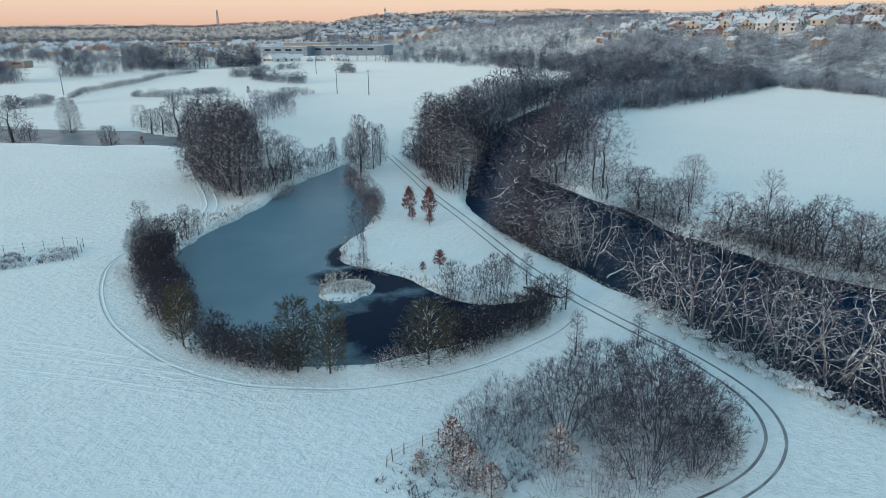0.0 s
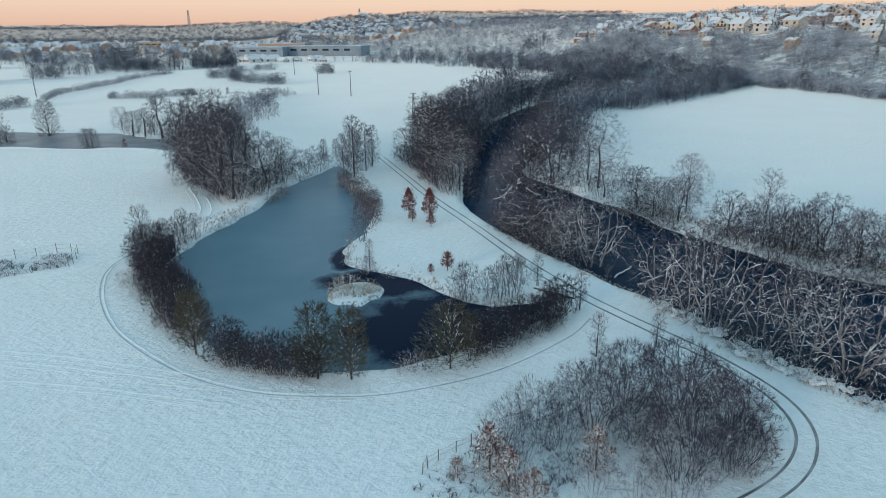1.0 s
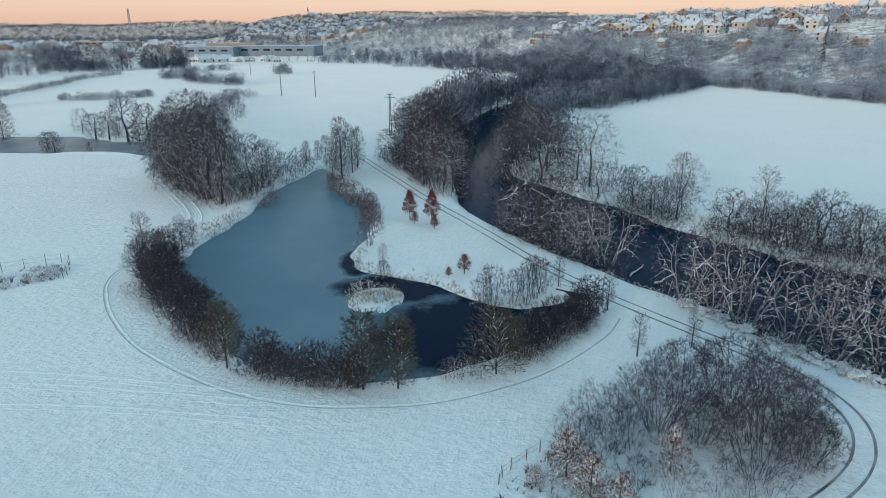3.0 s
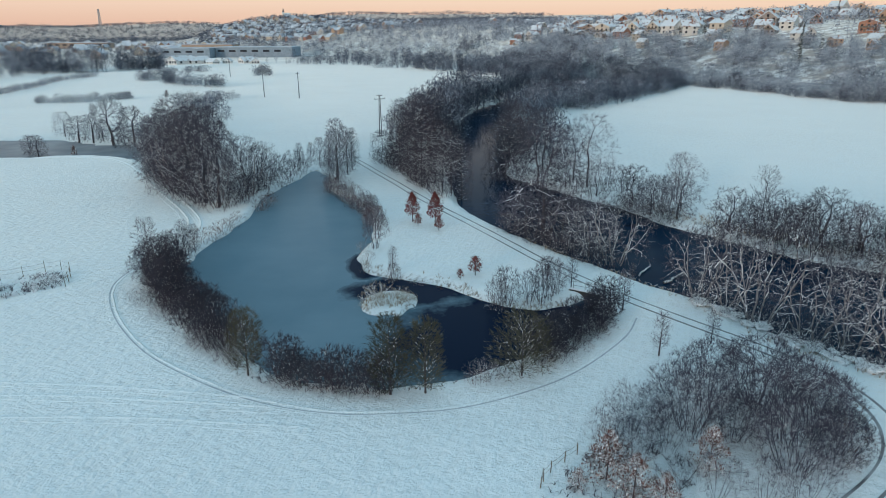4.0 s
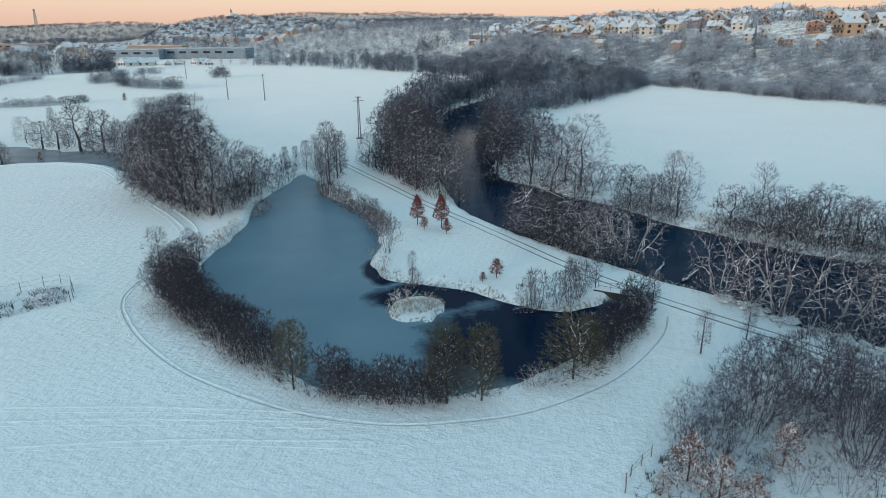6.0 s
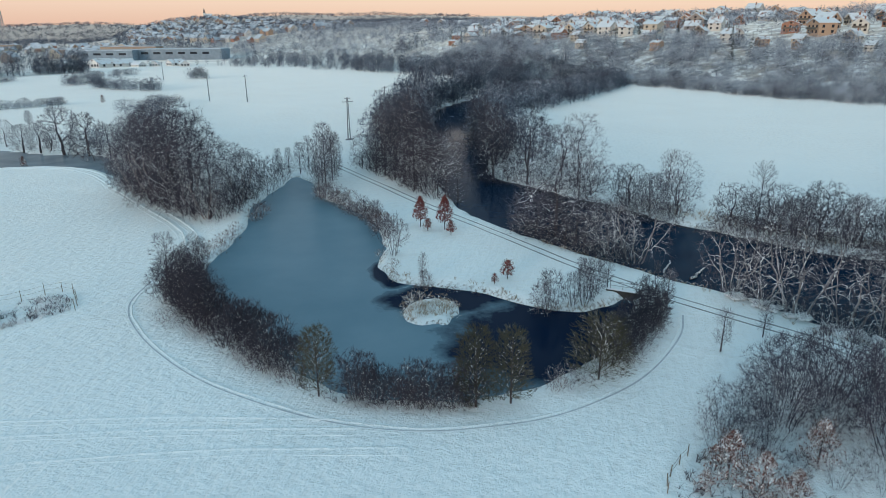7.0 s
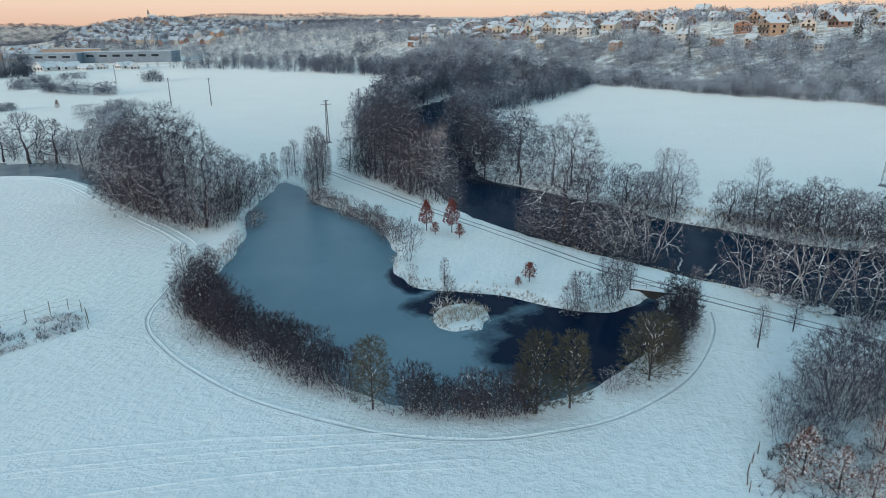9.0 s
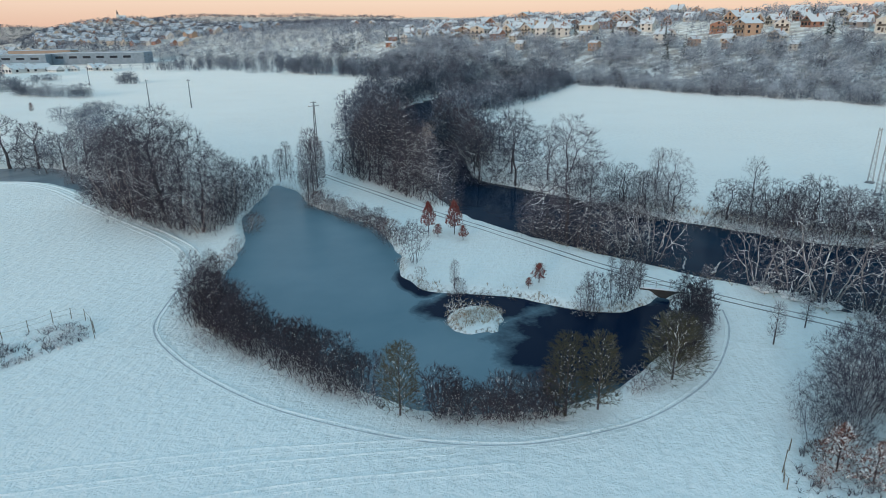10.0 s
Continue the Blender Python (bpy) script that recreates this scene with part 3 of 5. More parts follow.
    tagged(part("crown", raw_mesh("crown", np.concatenate([v, w]), [f, g + len(v)], twig_m), None, ob), kind="stuff")
    if snow:
        v, f = lying([q for q in rows if q[8] >= snow_from], snow, rng, fat, bit)
        if len(v):
            tagged(part("snow_load", raw_mesh("snow_load", v, [f], M["cover"]), None, ob, "fresh white snow along the limbs"), kind="stuff")
    return ob


def broad_tree(seed, h, label, twig="twig", bark_m="bark", snow=0.4, fine=0.014, limbs=18, category="tree", name="bare_tree", wide=1.0, group="bare trees", low=0.04, fat=0.02, count=None, shell=0.6):
    """A bare tree that forks again and again into a rounded crown."""
    rng = random.Random(seed)
    count = count or limbs * 28
    bottom = 0.02 + low
    pts = fill(rng, count, h, 0.37 * h * wide, bottom, 0.42, shell, 0.98)
    o = dict(tip=fine * 0.62, power=0.46, reach=(0.30, 0.48), stiff=0.25, wobble=0.08)
    fork = np.array([rng.uniform(-.03, .03) * h, rng.uniform(-.03, .03) * h, h * (0.05 + 0.8 * low)])
    r = o["tip"] * count ** o["power"]
    rows, tips = [(0, 0, -0.25, *(fork / 2), r * 1.25, r * 1.08, count), (*(fork / 2), *fork, r * 1.08, r, count)], []
    grow(rng, rows, tips, fork, (0, 0, 1), pts, o)
    twigs = spray(rng, tips, 10, 0.08 * h, fine * 0.55, 0.2, 0.45)
    return assemble(name, label, category, group, rng, rows, twigs, M[bark_m], M[twig], snow, fat, 1.1, "trunk", 1, 5)


def shrub(seed, h, wide, label, twig="twig", stems=16, snow=0.3, fine=0.008, kids=(8, 10), name="shrub", group="shrubs round the pond", steep=0.3, fat=0.012, category="shrub", twigs=(15, 18), lift=0.09, snowy=2):
    """Many stems that fan out from one stool and fork into a brush of upright twigs."""
    rng = random.Random(seed)
    count = int(stems * sum(kids) / 2 * 1.25)
    radius = h * steep * 0.95 + wide * 0.55
    pts = fill(rng, count, h * 0.92, radius, 0.10, 0.5, 0.5, 0.7)
    o = dict(tip=fine * 0.66, power=0.36, reach=(0.38, 0.6), stiff=0.2, wobble=0.045)
    rows, tips = [], []
    turn = np.arctan2(pts[:, 1], pts[:, 0]) + 2.4 * (np.hypot(pts[:, 0], pts[:, 1]) < radius * 0.5)
    for mine in np.array_split(pts[np.argsort(turn)], max(3, stems // 2)):
        c = mine.mean(0)
        base = np.array([c[0] * 0.35 + rng.uniform(-.12, .12) * wide, c[1] * 0.35 + rng.uniform(-.12, .12) * wide, -0.12])
        grow(rng, rows, tips, base, (c[0] * 0.08, c[1] * 0.08, 1), mine, o)
    fine_twigs = spray(rng, tips, max(6, int(sum(twigs) / 2 * 0.65)), 0.13 * h + 0.15, fine * 0.7, 0.3 + 3.0 * lift, 0.34)
    return assemble(name, label, category, group, rng, rows, fine_twigs, M[twig], M[twig], snow, fat, 0.35, "stool", 9, snowy)


def slim_tree(seed, h, label, twig="twig_olive", name="young_tree", group="young trees on the pond bank", wide=0.42, kids=52, snow=0.2, fine=0.007, clear=0.2, twigs=(16, 20), bark_m="bark", up=(34, 56)):
    """A tree with one straight stem and rising side limbs that fork into an oval crown."""
    rng = random.Random(seed)
    slope = math.tan(radians(sum(up) / 2))
    radius = wide * h * 0.62 * min(1.0, slope)
    pts = fill(rng, kids * 8, h, radius, clear, 0.4, 0.6, 0.95)
    o = dict(tip=fine * 0.7, power=0.42, reach=(0.34, 0.55), stiff=0.3, wobble=0.06)
    r = 0.035 + h * 0.008
    rows = [(0, 0, h * i / 8 - 0.1 * (i == 0), 0, 0, h * (i + 1) / 8, r * (1.05 - i / 8), r * (0.94 - i / 8) + 0.004, 9999) for i in range(8)]
    tips = []
    for tier in np.array_split(pts[np.argsort(pts[:, 2])], max(5, kids // 5)):
        turn = np.arctan2(tier[:, 1], tier[:, 0])
        for mine in np.array_split(tier[np.argsort(turn)], 5):
            if len(mine):
                c = mine.mean(0)
                z = max(h * clear * 0.8, c[2] - np.hypot(c[0], c[1]) / slope)
                grow(rng, rows, tips, (0, 0, min(z, h * 0.97)), (c[0] * 0.1, c[1] * 0.1, 0.3), mine, o)
    fine_twigs = spray(rng, tips, max(5, int(sum(twigs) / 2 * 0.32)), 0.05 * h + 0.22, fine * 0.75, 0.35, 0.32)
    return assemble(name, label, "tree", group, rng, rows, fine_twigs, M[bark_m], M[twig], snow, 0.012, 0.6, "trunk", 1, 4)


def fallen_willow(seed, h, label, snow=0.85, name="old_willow", group="old willows on the river bank", limbs=6):
    """An old willow: stout pale limbs that rise from the base, lean out, fork and bend over."""
    rng = random.Random(seed)
    pts = fill(rng, 56 * limbs, h, 0.56 * h, 0.12, 0.5, 0.45, 0.8)
    o = dict(tip=0.012, power=0.46, reach=(0.30, 0.52), stiff=0.35, wobble=0.13)
    rows, tips = [], []
    for mine in np.array_split(pts[np.argsort(np.arctan2(pts[:, 1], pts[:, 0]))], limbs):
        c = mine.mean(0)
        a = math.atan2(c[1], c[0])
        grow(rng, rows, tips, (math.cos(a) * 0.5, math.sin(a) * 0.5, -0.2), (math.cos(a) * 0.2, math.sin(a) * 0.2, 1), mine, o)
    twigs = spray(rng, tips, 9, 0.11 * h, 0.012, 0.1, 0.4)
    return assemble(name, label, "tree", group, rng, rows, twigs, M["pale"], M["twig"], snow, 0.02, 1.1, "limb", limbs)


def leafy(seed, h, label, leaf, name="young_oak", count=520, group="young oaks on the meadow", wide=0.3, clear=0.25, size=0.13):
    """A small tree that keeps its withered leaves."""
    rng = random.Random(seed)
    ob = slim_tree(seed, h, label, "twig_red", name, group, wide * 1.3, 22, 0.3, 0.010, clear)
    v, f = [], []
    for _ in range(count):
        t = rng.random() ** 0.8
        r = wide * h * (0.55 + 1.6 * t if t < 0.25 else 0.95 - 0.85 * (t - 0.25) / 0.75) * rng.random() ** 0.6
        a = rng.uniform(0, 2 * math.pi)
        a += 0.6 * math.sin(a * 3 + round(t * 7) * 2.1)
        c = Vector((math.cos(a) * r, math.sin(a) * r, h * (clear + (1 - clear) * t)))
        q = Euler([rng.uniform(0, 6.3) for _ in range(3)]).to_matrix()
        s = size * rng.uniform(0.6, 1.3)
        k = len(v)
        v += [c + q @ Vector(p) * s for p in ((-1, 0, 0), (0, -0.55, 0.15), (1, 0, 0), (0, 0.55, 0.15))]
        f.append((k, k + 1, k + 2, k + 3))
    part("leaves", raw_mesh("leaves", [tuple(p) for p in v], [np.array(f)], M[leaf]), None, ob, "withered rust-red leaves")
    return ob


def spruce(seed, h, label):
    rng = random.Random(seed)
    ob = thing("spruce", label, "tree", "spruces in the gardens")
    bm = bmesh.new()
    rod(bm, (0, 0, -0.2), (0, 0, h * 0.9), h * 0.018, 0.03, 6)
    part("trunk", bm, M["bark"], ob)
    v, f = [], []
    for _ in range(260):
        t = rng.random()
        z = h * (0.08 + 0.92 * t)
        r = h * 0.21 * (1 - t) + 0.15
        a = rng.uniform(0, 2 * math.pi)
        out, side = Vector((math.cos(a), math.sin(a), 0)), Vector((-math.sin(a), math.cos(a), 0))
        tip = out * r * rng.uniform(0.8, 1.1) + Vector((0, 0, z - r * 0.35))
        w = 0.16 * r + 0.1
        k = len(v)
        v += [Vector((0, 0, z)), tip * 1.0 - out * r * 0.35 + side * w + Vector((0, 0, r * 0.1)), tip, tip - out * r * 0.35 - side * w + Vector((0, 0, r * 0.1))]
        f += [(k, k + 1, k + 2, k + 3)]
    part("needles", raw_mesh("needles", [tuple(p) for p in v], [np.array(f)], M["needle"]), None, ob)
    return ob


def set_down(proto, places, rng, first, size=(0.88, 1.15)):
    """Puts the first of a kind and its copies at places (x, y, scale)."""
    for x, y, s in places:
        k = s * rng.uniform(*size)
        m = pose(x, y, ground_at(x, y), 0, 0, rng.uniform(0, 360)) @ Matrix.Diagonal((k, k, k * rng.uniform(0.94, 1.06), 1))
        if first:
            proto.matrix_basis = m
            first = False
        else:
            c = copy_thing(proto, Matrix.Identity(4))
            c.matrix_basis = m
    return first


def scatter(protos, places, seed, size=(0.88, 1.15)):
    """Deals places out among several forms of one kind."""
    rng = random.Random(seed)
    deal = [[] for _ in protos]
    for i, p in enumerate(places):
        deal[i % len(protos)].append(p)
    for proto, mine in zip(protos, deal):
        set_down(proto, mine, rng, True, size)


def along(line, step, jitter, seed, scale=1.0):
    rng = random.Random(seed)
    p = spline(line, step)
    return [(float(x) + rng.uniform(-jitter, jitter), float(y) + rng.uniform(-jitter, jitter), scale) for x, y in p]


def away(places, x, y, r):
    """The places that leave a round gap free."""
    return [p for p in places if math.hypot(p[0] - x, p[1] - y) > r]


# young trees on the near bank of the pond
scatter([slim_tree(11, 5.9, "slender young alder with fine olive twigs on the pond bank", wide=0.44, twigs=(40, 44), snow=0.3, kids=80, fine=0.010, clear=0.12)], [(-15.3, 47.3, 0.95)], 1, (1, 1))
scatter([slim_tree(12, 6.0, "slender young alder with snowy lower limbs on the pond bank", wide=0.44, twigs=(40, 44), snow=0.3, kids=80, fine=0.010, clear=0.12)], [(-4.1, 43.0, 1.12), (-1.45, 42.9, 0.98)], 2, (1, 1))
scatter([slim_tree(13, 5.6, "broad young alder with dense olive twigs on the pond bank", wide=0.80, kids=90, twigs=(40, 44), snow=0.3, fine=0.010, clear=0.12)], [(6.4, 44.4, 1.0)], 3, (1, 1))

# thin saplings along the lane
scatter([slim_tree(s, 4.0, "thin bare sapling in the snow beside the lane", "twig", "sapling", "saplings along the lane", 0.32, 34, 0.15, 0.009, 0.2, (14, 17)) for s in (21, 22)],
        [(18.7, 46.2, 1.05), (24.3, 47.9, 0.85), (19.3, 55.6, 1.1), (16.0, 61.7, 0.85), (15.6, 54, 0.5), (14.2, 64.5, 0.7), (24.8, 66.2, 0.6), (-2.7, 69.3, 0.75)], 4, (0.95, 1.05))

# young oaks with red leaves on the meadow
scatter([leafy(31, 4.3, "young oak with withered red leaves on the snowy meadow", "oak", count=820, wide=0.34, size=0.135)], [(1.1, 89.6, 1.0), (4.2, 87.6, 1.08)], 5, (1, 1))
scatter([leafy(32, 2.0, "small oak sapling with withered red leaves", "oak", count=200, size=0.12, wide=0.44)], [(1.7, 87.4, 0.9), (4.4, 84.8, 1.0), (6.5, 67.0, 1.15), (4.6, 65.8, 0.6)], 6, (1, 1))

# shrubs round the pond's near shore
rim = [shrub(s, 3.5, 1.5, "dense leafless shrub with dark twigs on the pond shore", "twig_dark", 20, 0.2, 0.013) for s in (41, 42, 43, 44)]
RIM = [(-27.2, 70.5), (-25.4, 64.8), (-22.8, 60.4), (-20.2, 56.8), (-18.2, 53.4), (-16.9, 51.2)]
places = along(RIM, 1.1, 0.4, 7, 1.0) + [(x - 1.2, y - 0.8, s * 0.85) for x, y, s in along(RIM[:5], 1.5, 0.4, 8)]
NEAR_RIM = [(-12.6, 46.6), (-9.5, 45.0), (-7.0, 44.4), (-4.6, 44.0)]
places += along(NEAR_RIM, 0.9, 0.35, 9, 0.95) + along([(x, y - 0.5) for x, y in NEAR_RIM], 1.3, 0.35, 19, 0.72)
places += along([(8.6, 46.8), (12.2, 50.0), (15.5, 52.6), (17.3, 55.4)], 1.2, 0.4, 10, 0.95) + along([(8.2, 46.2), (12.8, 49.3), (16.6, 53)], 1.4, 0.4, 11, 0.75)
scatter(rim, places, 12)
foot = [shrub(s, 1.7, 1.2, "low arching shrub with snow on its twigs", "twig", 12, 0.7, 0.009, (5, 7), group="low shrubs on the pond bank", steep=0.6, lift=0.0) for s in (48, 49)]
scatter(foot, along([(-20.8, 54.6), (-18.6, 51.6), (-17.2, 49.6)], 1.0, 0.3, 51, 0.9) + along([(-12.2, 45.4), (-9.2, 44.0), (-6.2, 43.3)], 1.2, 0.3, 52, 0.85) + along([(3.0, 44.0), (4.8, 44.4)], 0.9, 0.3, 53, 0.9) + along([(9.8, 46.5), (13.2, 49.0), (16.2, 51.9)], 1.2, 0.3, 54, 0.9) + along([(-28.6, 63.6), (-25.4, 59.4)], 1.6, 0.4, 55, 0.7), 55)
tall = [slim_tree(s, 7.6, "tall dark bare tree at the pond corner", "twig_dark", "bare_tree", "bare trees", 0.38, 60, 0.2, 0.010, 0.05, (22, 26)) for s in (46, 47)]
scatter([shrub(s, 5.2, 1.8, "tall dense shrub with dark twigs at the pond corner", "twig_dark", 22, 0.12, 0.010, (9, 11), group="tall shrubs on the pond shore", steep=0.3) for s in (157, 158)], [(-28.8, 71.2, 1.0), (-27.8, 68.2, 1.1), (-26.6, 65.6, 1.05), (-25.2, 62.8, 0.95), (-28.2, 74.6, 0.8), (-27.9, 77.4, 0.75), (-29.6, 69, 0.9)], 73)
scatter(tall, [(-29.2, 69.6, 0.95), (-27.6, 66.2, 0.85), (-28.4, 73.5, 0.6), (-27.8, 77.8, 0.62), (-27.4, 80.6, 0.5)], 13, (0.95, 1.05))
low = [shrub(s, 1.5, 0.9, "low snowy shrub on the shore", "twig_red", 9, 0.6, 0.008, (5, 7), group="low shore shrubs", steep=0.4) for s in (51, 52)]
scatter(low, [(3.2, 43.9, 0.8), (2.2, 43.7, 0.7), (-26.3, 85.5, 1.2), (-25.4, 88, 1.2), (-24.8, 91, 1.1), (-27.3, 83.5, 1.3), (-3.4, 67.9, 0.8), (0.2, 66.4, 0.7), (2.2, 65, 0.7), (-0.8, 67.2, 0.6), (-5.8, 71, 0.8), (-22.3, 101, 1.6), (-22, 103.5, 1.8), (-6.2, 78, 0.8), (-5.6, 73, 0.9), (-24.6, 94, 0.9), (5.4, 61.2, 0.5)], 14, (0.8, 1.2))
upright = [shrub(s, 4.4, 1.1, "upright leafless shrub on the snowy shore", "twig", 16, 0.15, 0.010, (9, 11), group="upright shore shrubs", steep=0.17, twigs=(12, 14)) for s in (55, 56, 57)]
scatter(upright, [(7.4, 58.9, 0.85), (8.4, 59.0, 0.95), (10.6, 58.8, 0.95), (11.8, 58.7, 1.1), (12.8, 59.3, 1.05), (13.8, 60.2, 0.8), (-4.5, 78.2, 1.1), (-2.7, 67.9, 0.65), (-5.0, 92.6, 0.8), (-6.5, 98.4, 0.8), (-8.2, 103.5, 0.8), (-9.6, 107, 0.85), (-11, 110, 0.85), (-4.6, 94.8, 0.75), (-6, 97, 0.7), (-7.4, 100.9, 0.7), (-5.2, 90, 0.6), (-12, 112, 0.9)], 15)

# a hedge of low reddish shrubs along the meadow shore and the inlet
scatter([shrub(s, 2.6, 1.4, "low reddish shrub with snow along the meadow shore", "twig_red" if s == 165 else "twig", 12, 0.5, 0.012, (6, 8), group="shrubs along the meadow shore", steep=0.36, fat=0.014, twigs=(12, 14)) for s in (165, 166, 167)],
        along([(-11.4, 113), (-8.8, 106.4), (-6.6, 100.4), (-4.6, 94.6), (-4.6, 86)], 1.5, 0.5, 81, 0.95) + along([(-10.2, 114), (-7.4, 106), (-5.2, 100)], 2.2, 0.5, 82, 0.8), 83)

# the large thicket before the pond
thick = [shrub(s, 5.6, 2.4, "large dome-shaped bare shrub with dense grey twigs", "twig_thicket", 40, 0.16, 0.0115, (15, 17), group="thicket shrubs", steep=0.40, fat=0.012, twigs=(12, 14), lift=0.10, snowy=2) for s in (61, 62, 63)]
scatter(thick, [(16.2, 35.8, 0.92), (19.0, 38.6, 0.95), (22.6, 38.2, 1.0), (25.2, 35.6, 0.75), (22.4, 34.0, 1.0), (20.4, 30.8, 0.88), (18.6, 34.4, 0.6), (23.8, 31.6, 0.6)], 16, (0.96, 1.04))
thin = [shrub(s, 4.2, 1.6, "sparse thin-stemmed shrub in the snow", "twig_thicket", 24, 0.08, 0.006, (8, 10), group="thicket shrubs", steep=0.3) for s in (65, 66)]
scatter(thin, [(9.6, 33.8, 0.75), (10.6, 35.4, 0.85), (12.0, 36.2, 0.95), (12.4, 34.4, 0.9), (10.8, 32.8, 0.75), (13.6, 34.0, 0.75), (14.2, 36.4, 0.9), (14.6, 29.4, 0.65), (12.8, 30.6, 0.45), (17, 28.4, 0.8), (18.6, 27.4, 0.8)], 17)
scatter([leafy(s, 3.2, "young beech with rusty leaves and snow in the thicket", "beech", "young_beech", 1300, "young beeches in the thicket", 0.52, 0.02, 0.075) for s in (71, 72)],
        [(8.6, 31.6, 1.15), (9.6, 29.9, 1.0), (15.2, 31.6, 1.05), (10.9, 28.7, 0.75), (6.6, 31.0, 0.5)], 18, (0.95, 1.05))
scatter([shrub(75, 1.7, 1.2, "low reddish shrub covered with snow", "twig_red", 14, 0.7, 0.009, (6, 8), group="low thicket shrubs", steep=0.45)],
        [(26.6, 37.0, 1.1), (27.3, 35.4, 1.0), (25.6, 32.6, 1.0), (26.6, 34.0, 1.0), (24.2, 30.8, 0.7), (8.8, 33.2, 0.6)], 20)

# the dark clump north-west of the pond
big = [broad_tree(s, 14.0, "large bare tree with dense dark twigs in a clump", "twig_dark", snow=0.4, fine=0.017, limbs=26, wide=1.12, low=0.0) for s in (81, 82, 83, 84)]
CLUMP = [(-28.9, 102, 0.95), (-31.6, 105.5, 1.1), (-34.4, 109.8, 1.12), (-37, 114, 1.05), (-39.8, 118.6, 0.95), (-43.2, 124, 0.7), (-35.4, 119, 0.95), (-26.4, 113, 0.7), (-23.8, 115.6, 0.55), (-39.4, 125, 0.7), (-46.5, 129, 0.5)]
# behind the pond inlet and on the wooded western bank
CLUMP += [(6.8, 113.5, 0.8), (5.5, 121, 0.95), (4.5, 131, 1.0), (7.5, 128, 0.9), (6, 139, 1.0), (9.4, 144, 1.0), (3, 141, 0.7), (-2.0, 135.5, 0.5)]
# across the river
CLUMP += [(21.5, 119.5, 0.85), (26.4, 113.6, 0.95), (29, 121, 0.9), (33, 113.6, 0.75), (25.6, 130, 0.75), (29.6, 144, 0.75), (34, 161, 0.7), (11.6, 160, 0.8)]
scatter(big, CLUMP, 21, (0.94, 1.06))
spire = [slim_tree(s, 13.5, "dark narrow bare tree on the wooded river bank", "twig_dark", "bare_tree", "bare trees", 0.34, 60, 0.5, 0.013, 0.04, (26, 30), up=(50, 84)) for s in (88, 89)]
scatter(spire, [(0.2, 129.5, 0.72), (1.4, 126, 1.05), (2.6, 121.5, 0.95), (3.8, 117, 1.1), (4.4, 111.5, 1.12), (1.8, 133, 0.85), (6.2, 117.6, 0.9), (20.4, 79.2, 0.92), (18.6, 81.6, 0.85), (10.6, 104.8, 0.8)], 33, (0.95, 1.05))
white = [broad_tree(s, 13.5, "bare tree with pale snow-covered limbs by the river", "twig", "bark", 0.6, 0.017, 15, group="snowy riverside trees", wide=1.05, low=0.2) for s in (86, 87)]
scatter(white, [(18.2, 81.0, 1.2), (43, 91, 0.62), (33.6, 107.5, 0.95), (8.0, 110.8, 0.75), (9.2, 107.6, 0.7), (4.8, 112.4, 0.72), (-24.2, 112.6, 0.6)], 22, (0.96, 1.04))
near_bank = [broad_tree(s, 7.4, "spreading snowy bush over the river bank", "twig", "bark", 0.55, 0.012, 18, "bush", "river_bush", 1.25, "bushes over the river", 0.03) for s in (97, 98, 99)]
scatter(near_bank, [(15.4, 85.6, 0.8), (16.4, 83.8, 1.1), (17.4, 81.8, 1.1), (18.8, 78.8, 1.15), (20.4, 76.2, 1.1), (22.0, 73.6, 1.0), (7.4, 106.4, 0.7), (5.4, 110.4, 0.7), (33, 101, 0.8), (36.4, 95.2, 0.7), (39.4, 93, 0.7), (-60, 161, 0.9), (-55.5, 157, 0.8), (-50.6, 151, 0.85), (-66, 170, 0.9), (-49, 158.4, 0.9), (-58, 172, 0.85), (-45.6, 140.6, 0.8), (-73, 175, 0.75), (-86, 184, 0.8), (-53.6, 166, 0.95), (-44, 152, 0.9)], 34)
slim = [slim_tree(s, 9.6, "narrow upright bare tree beside the pond inlet", "twig", "bare_tree", "bare trees", 0.34, 70, 0.2, 0.011, 0.06, (30, 34)) for s in (91, 92)]
scatter(slim, [(-10.6, 118, 1.0), (-9.0, 124, 0.95), (-12.0, 114.4, 0.8), (-8.2, 129, 0.85), (-14.8, 132, 0.65), (-11, 121.5, 0.9), (-19, 133.5, 0.5), (-13, 136, 0.6), (-17, 137, 0.5)], 23)
inlet = [shrub(s, 3.4, 1.8, "bare shrub with grey twigs at the pond inlet", "twig", 12, 0.3, 0.013, (6, 8), group="shrubs at the inlet") for s in (95, 96)]
scatter(inlet, [(-20.8, 117, 1.1), (-19.9, 120.5, 1.0), (-18.6, 124, 1.0), (-17.8, 128, 1.0), (-12.3, 127, 1.0), (-22.9, 112.5, 1.2), (-21.6, 106.4, 0.7), (-24, 120, 1.3), (-22, 125, 1.2), (-20, 131, 1.1), (-25, 103.8, 0.8), (-45, 131, 0.9), (-42, 127, 0.9), (-38.6, 121, 0.9), (-35.8, 113.6, 0.8), (-31.4, 103, 0.8)], 24)

def snow_mounds(proto, seed, r, h):
    """Lumpy cushions of snow that lie on a low bush."""
    rng = random.Random(seed)
    for _ in range(7):
        bm = bmesh.new()
        bmesh.ops.create_icosphere(bm, subdivisions=2, radius=1.0)
        s, cx, cy = rng.uniform(0.22, 0.5) * r, rng.uniform(-1, 1) * r, rng.uniform(-1, 1) * r
        cz = h * rng.uniform(0.12, 0.5)
        for v in bm.verts:
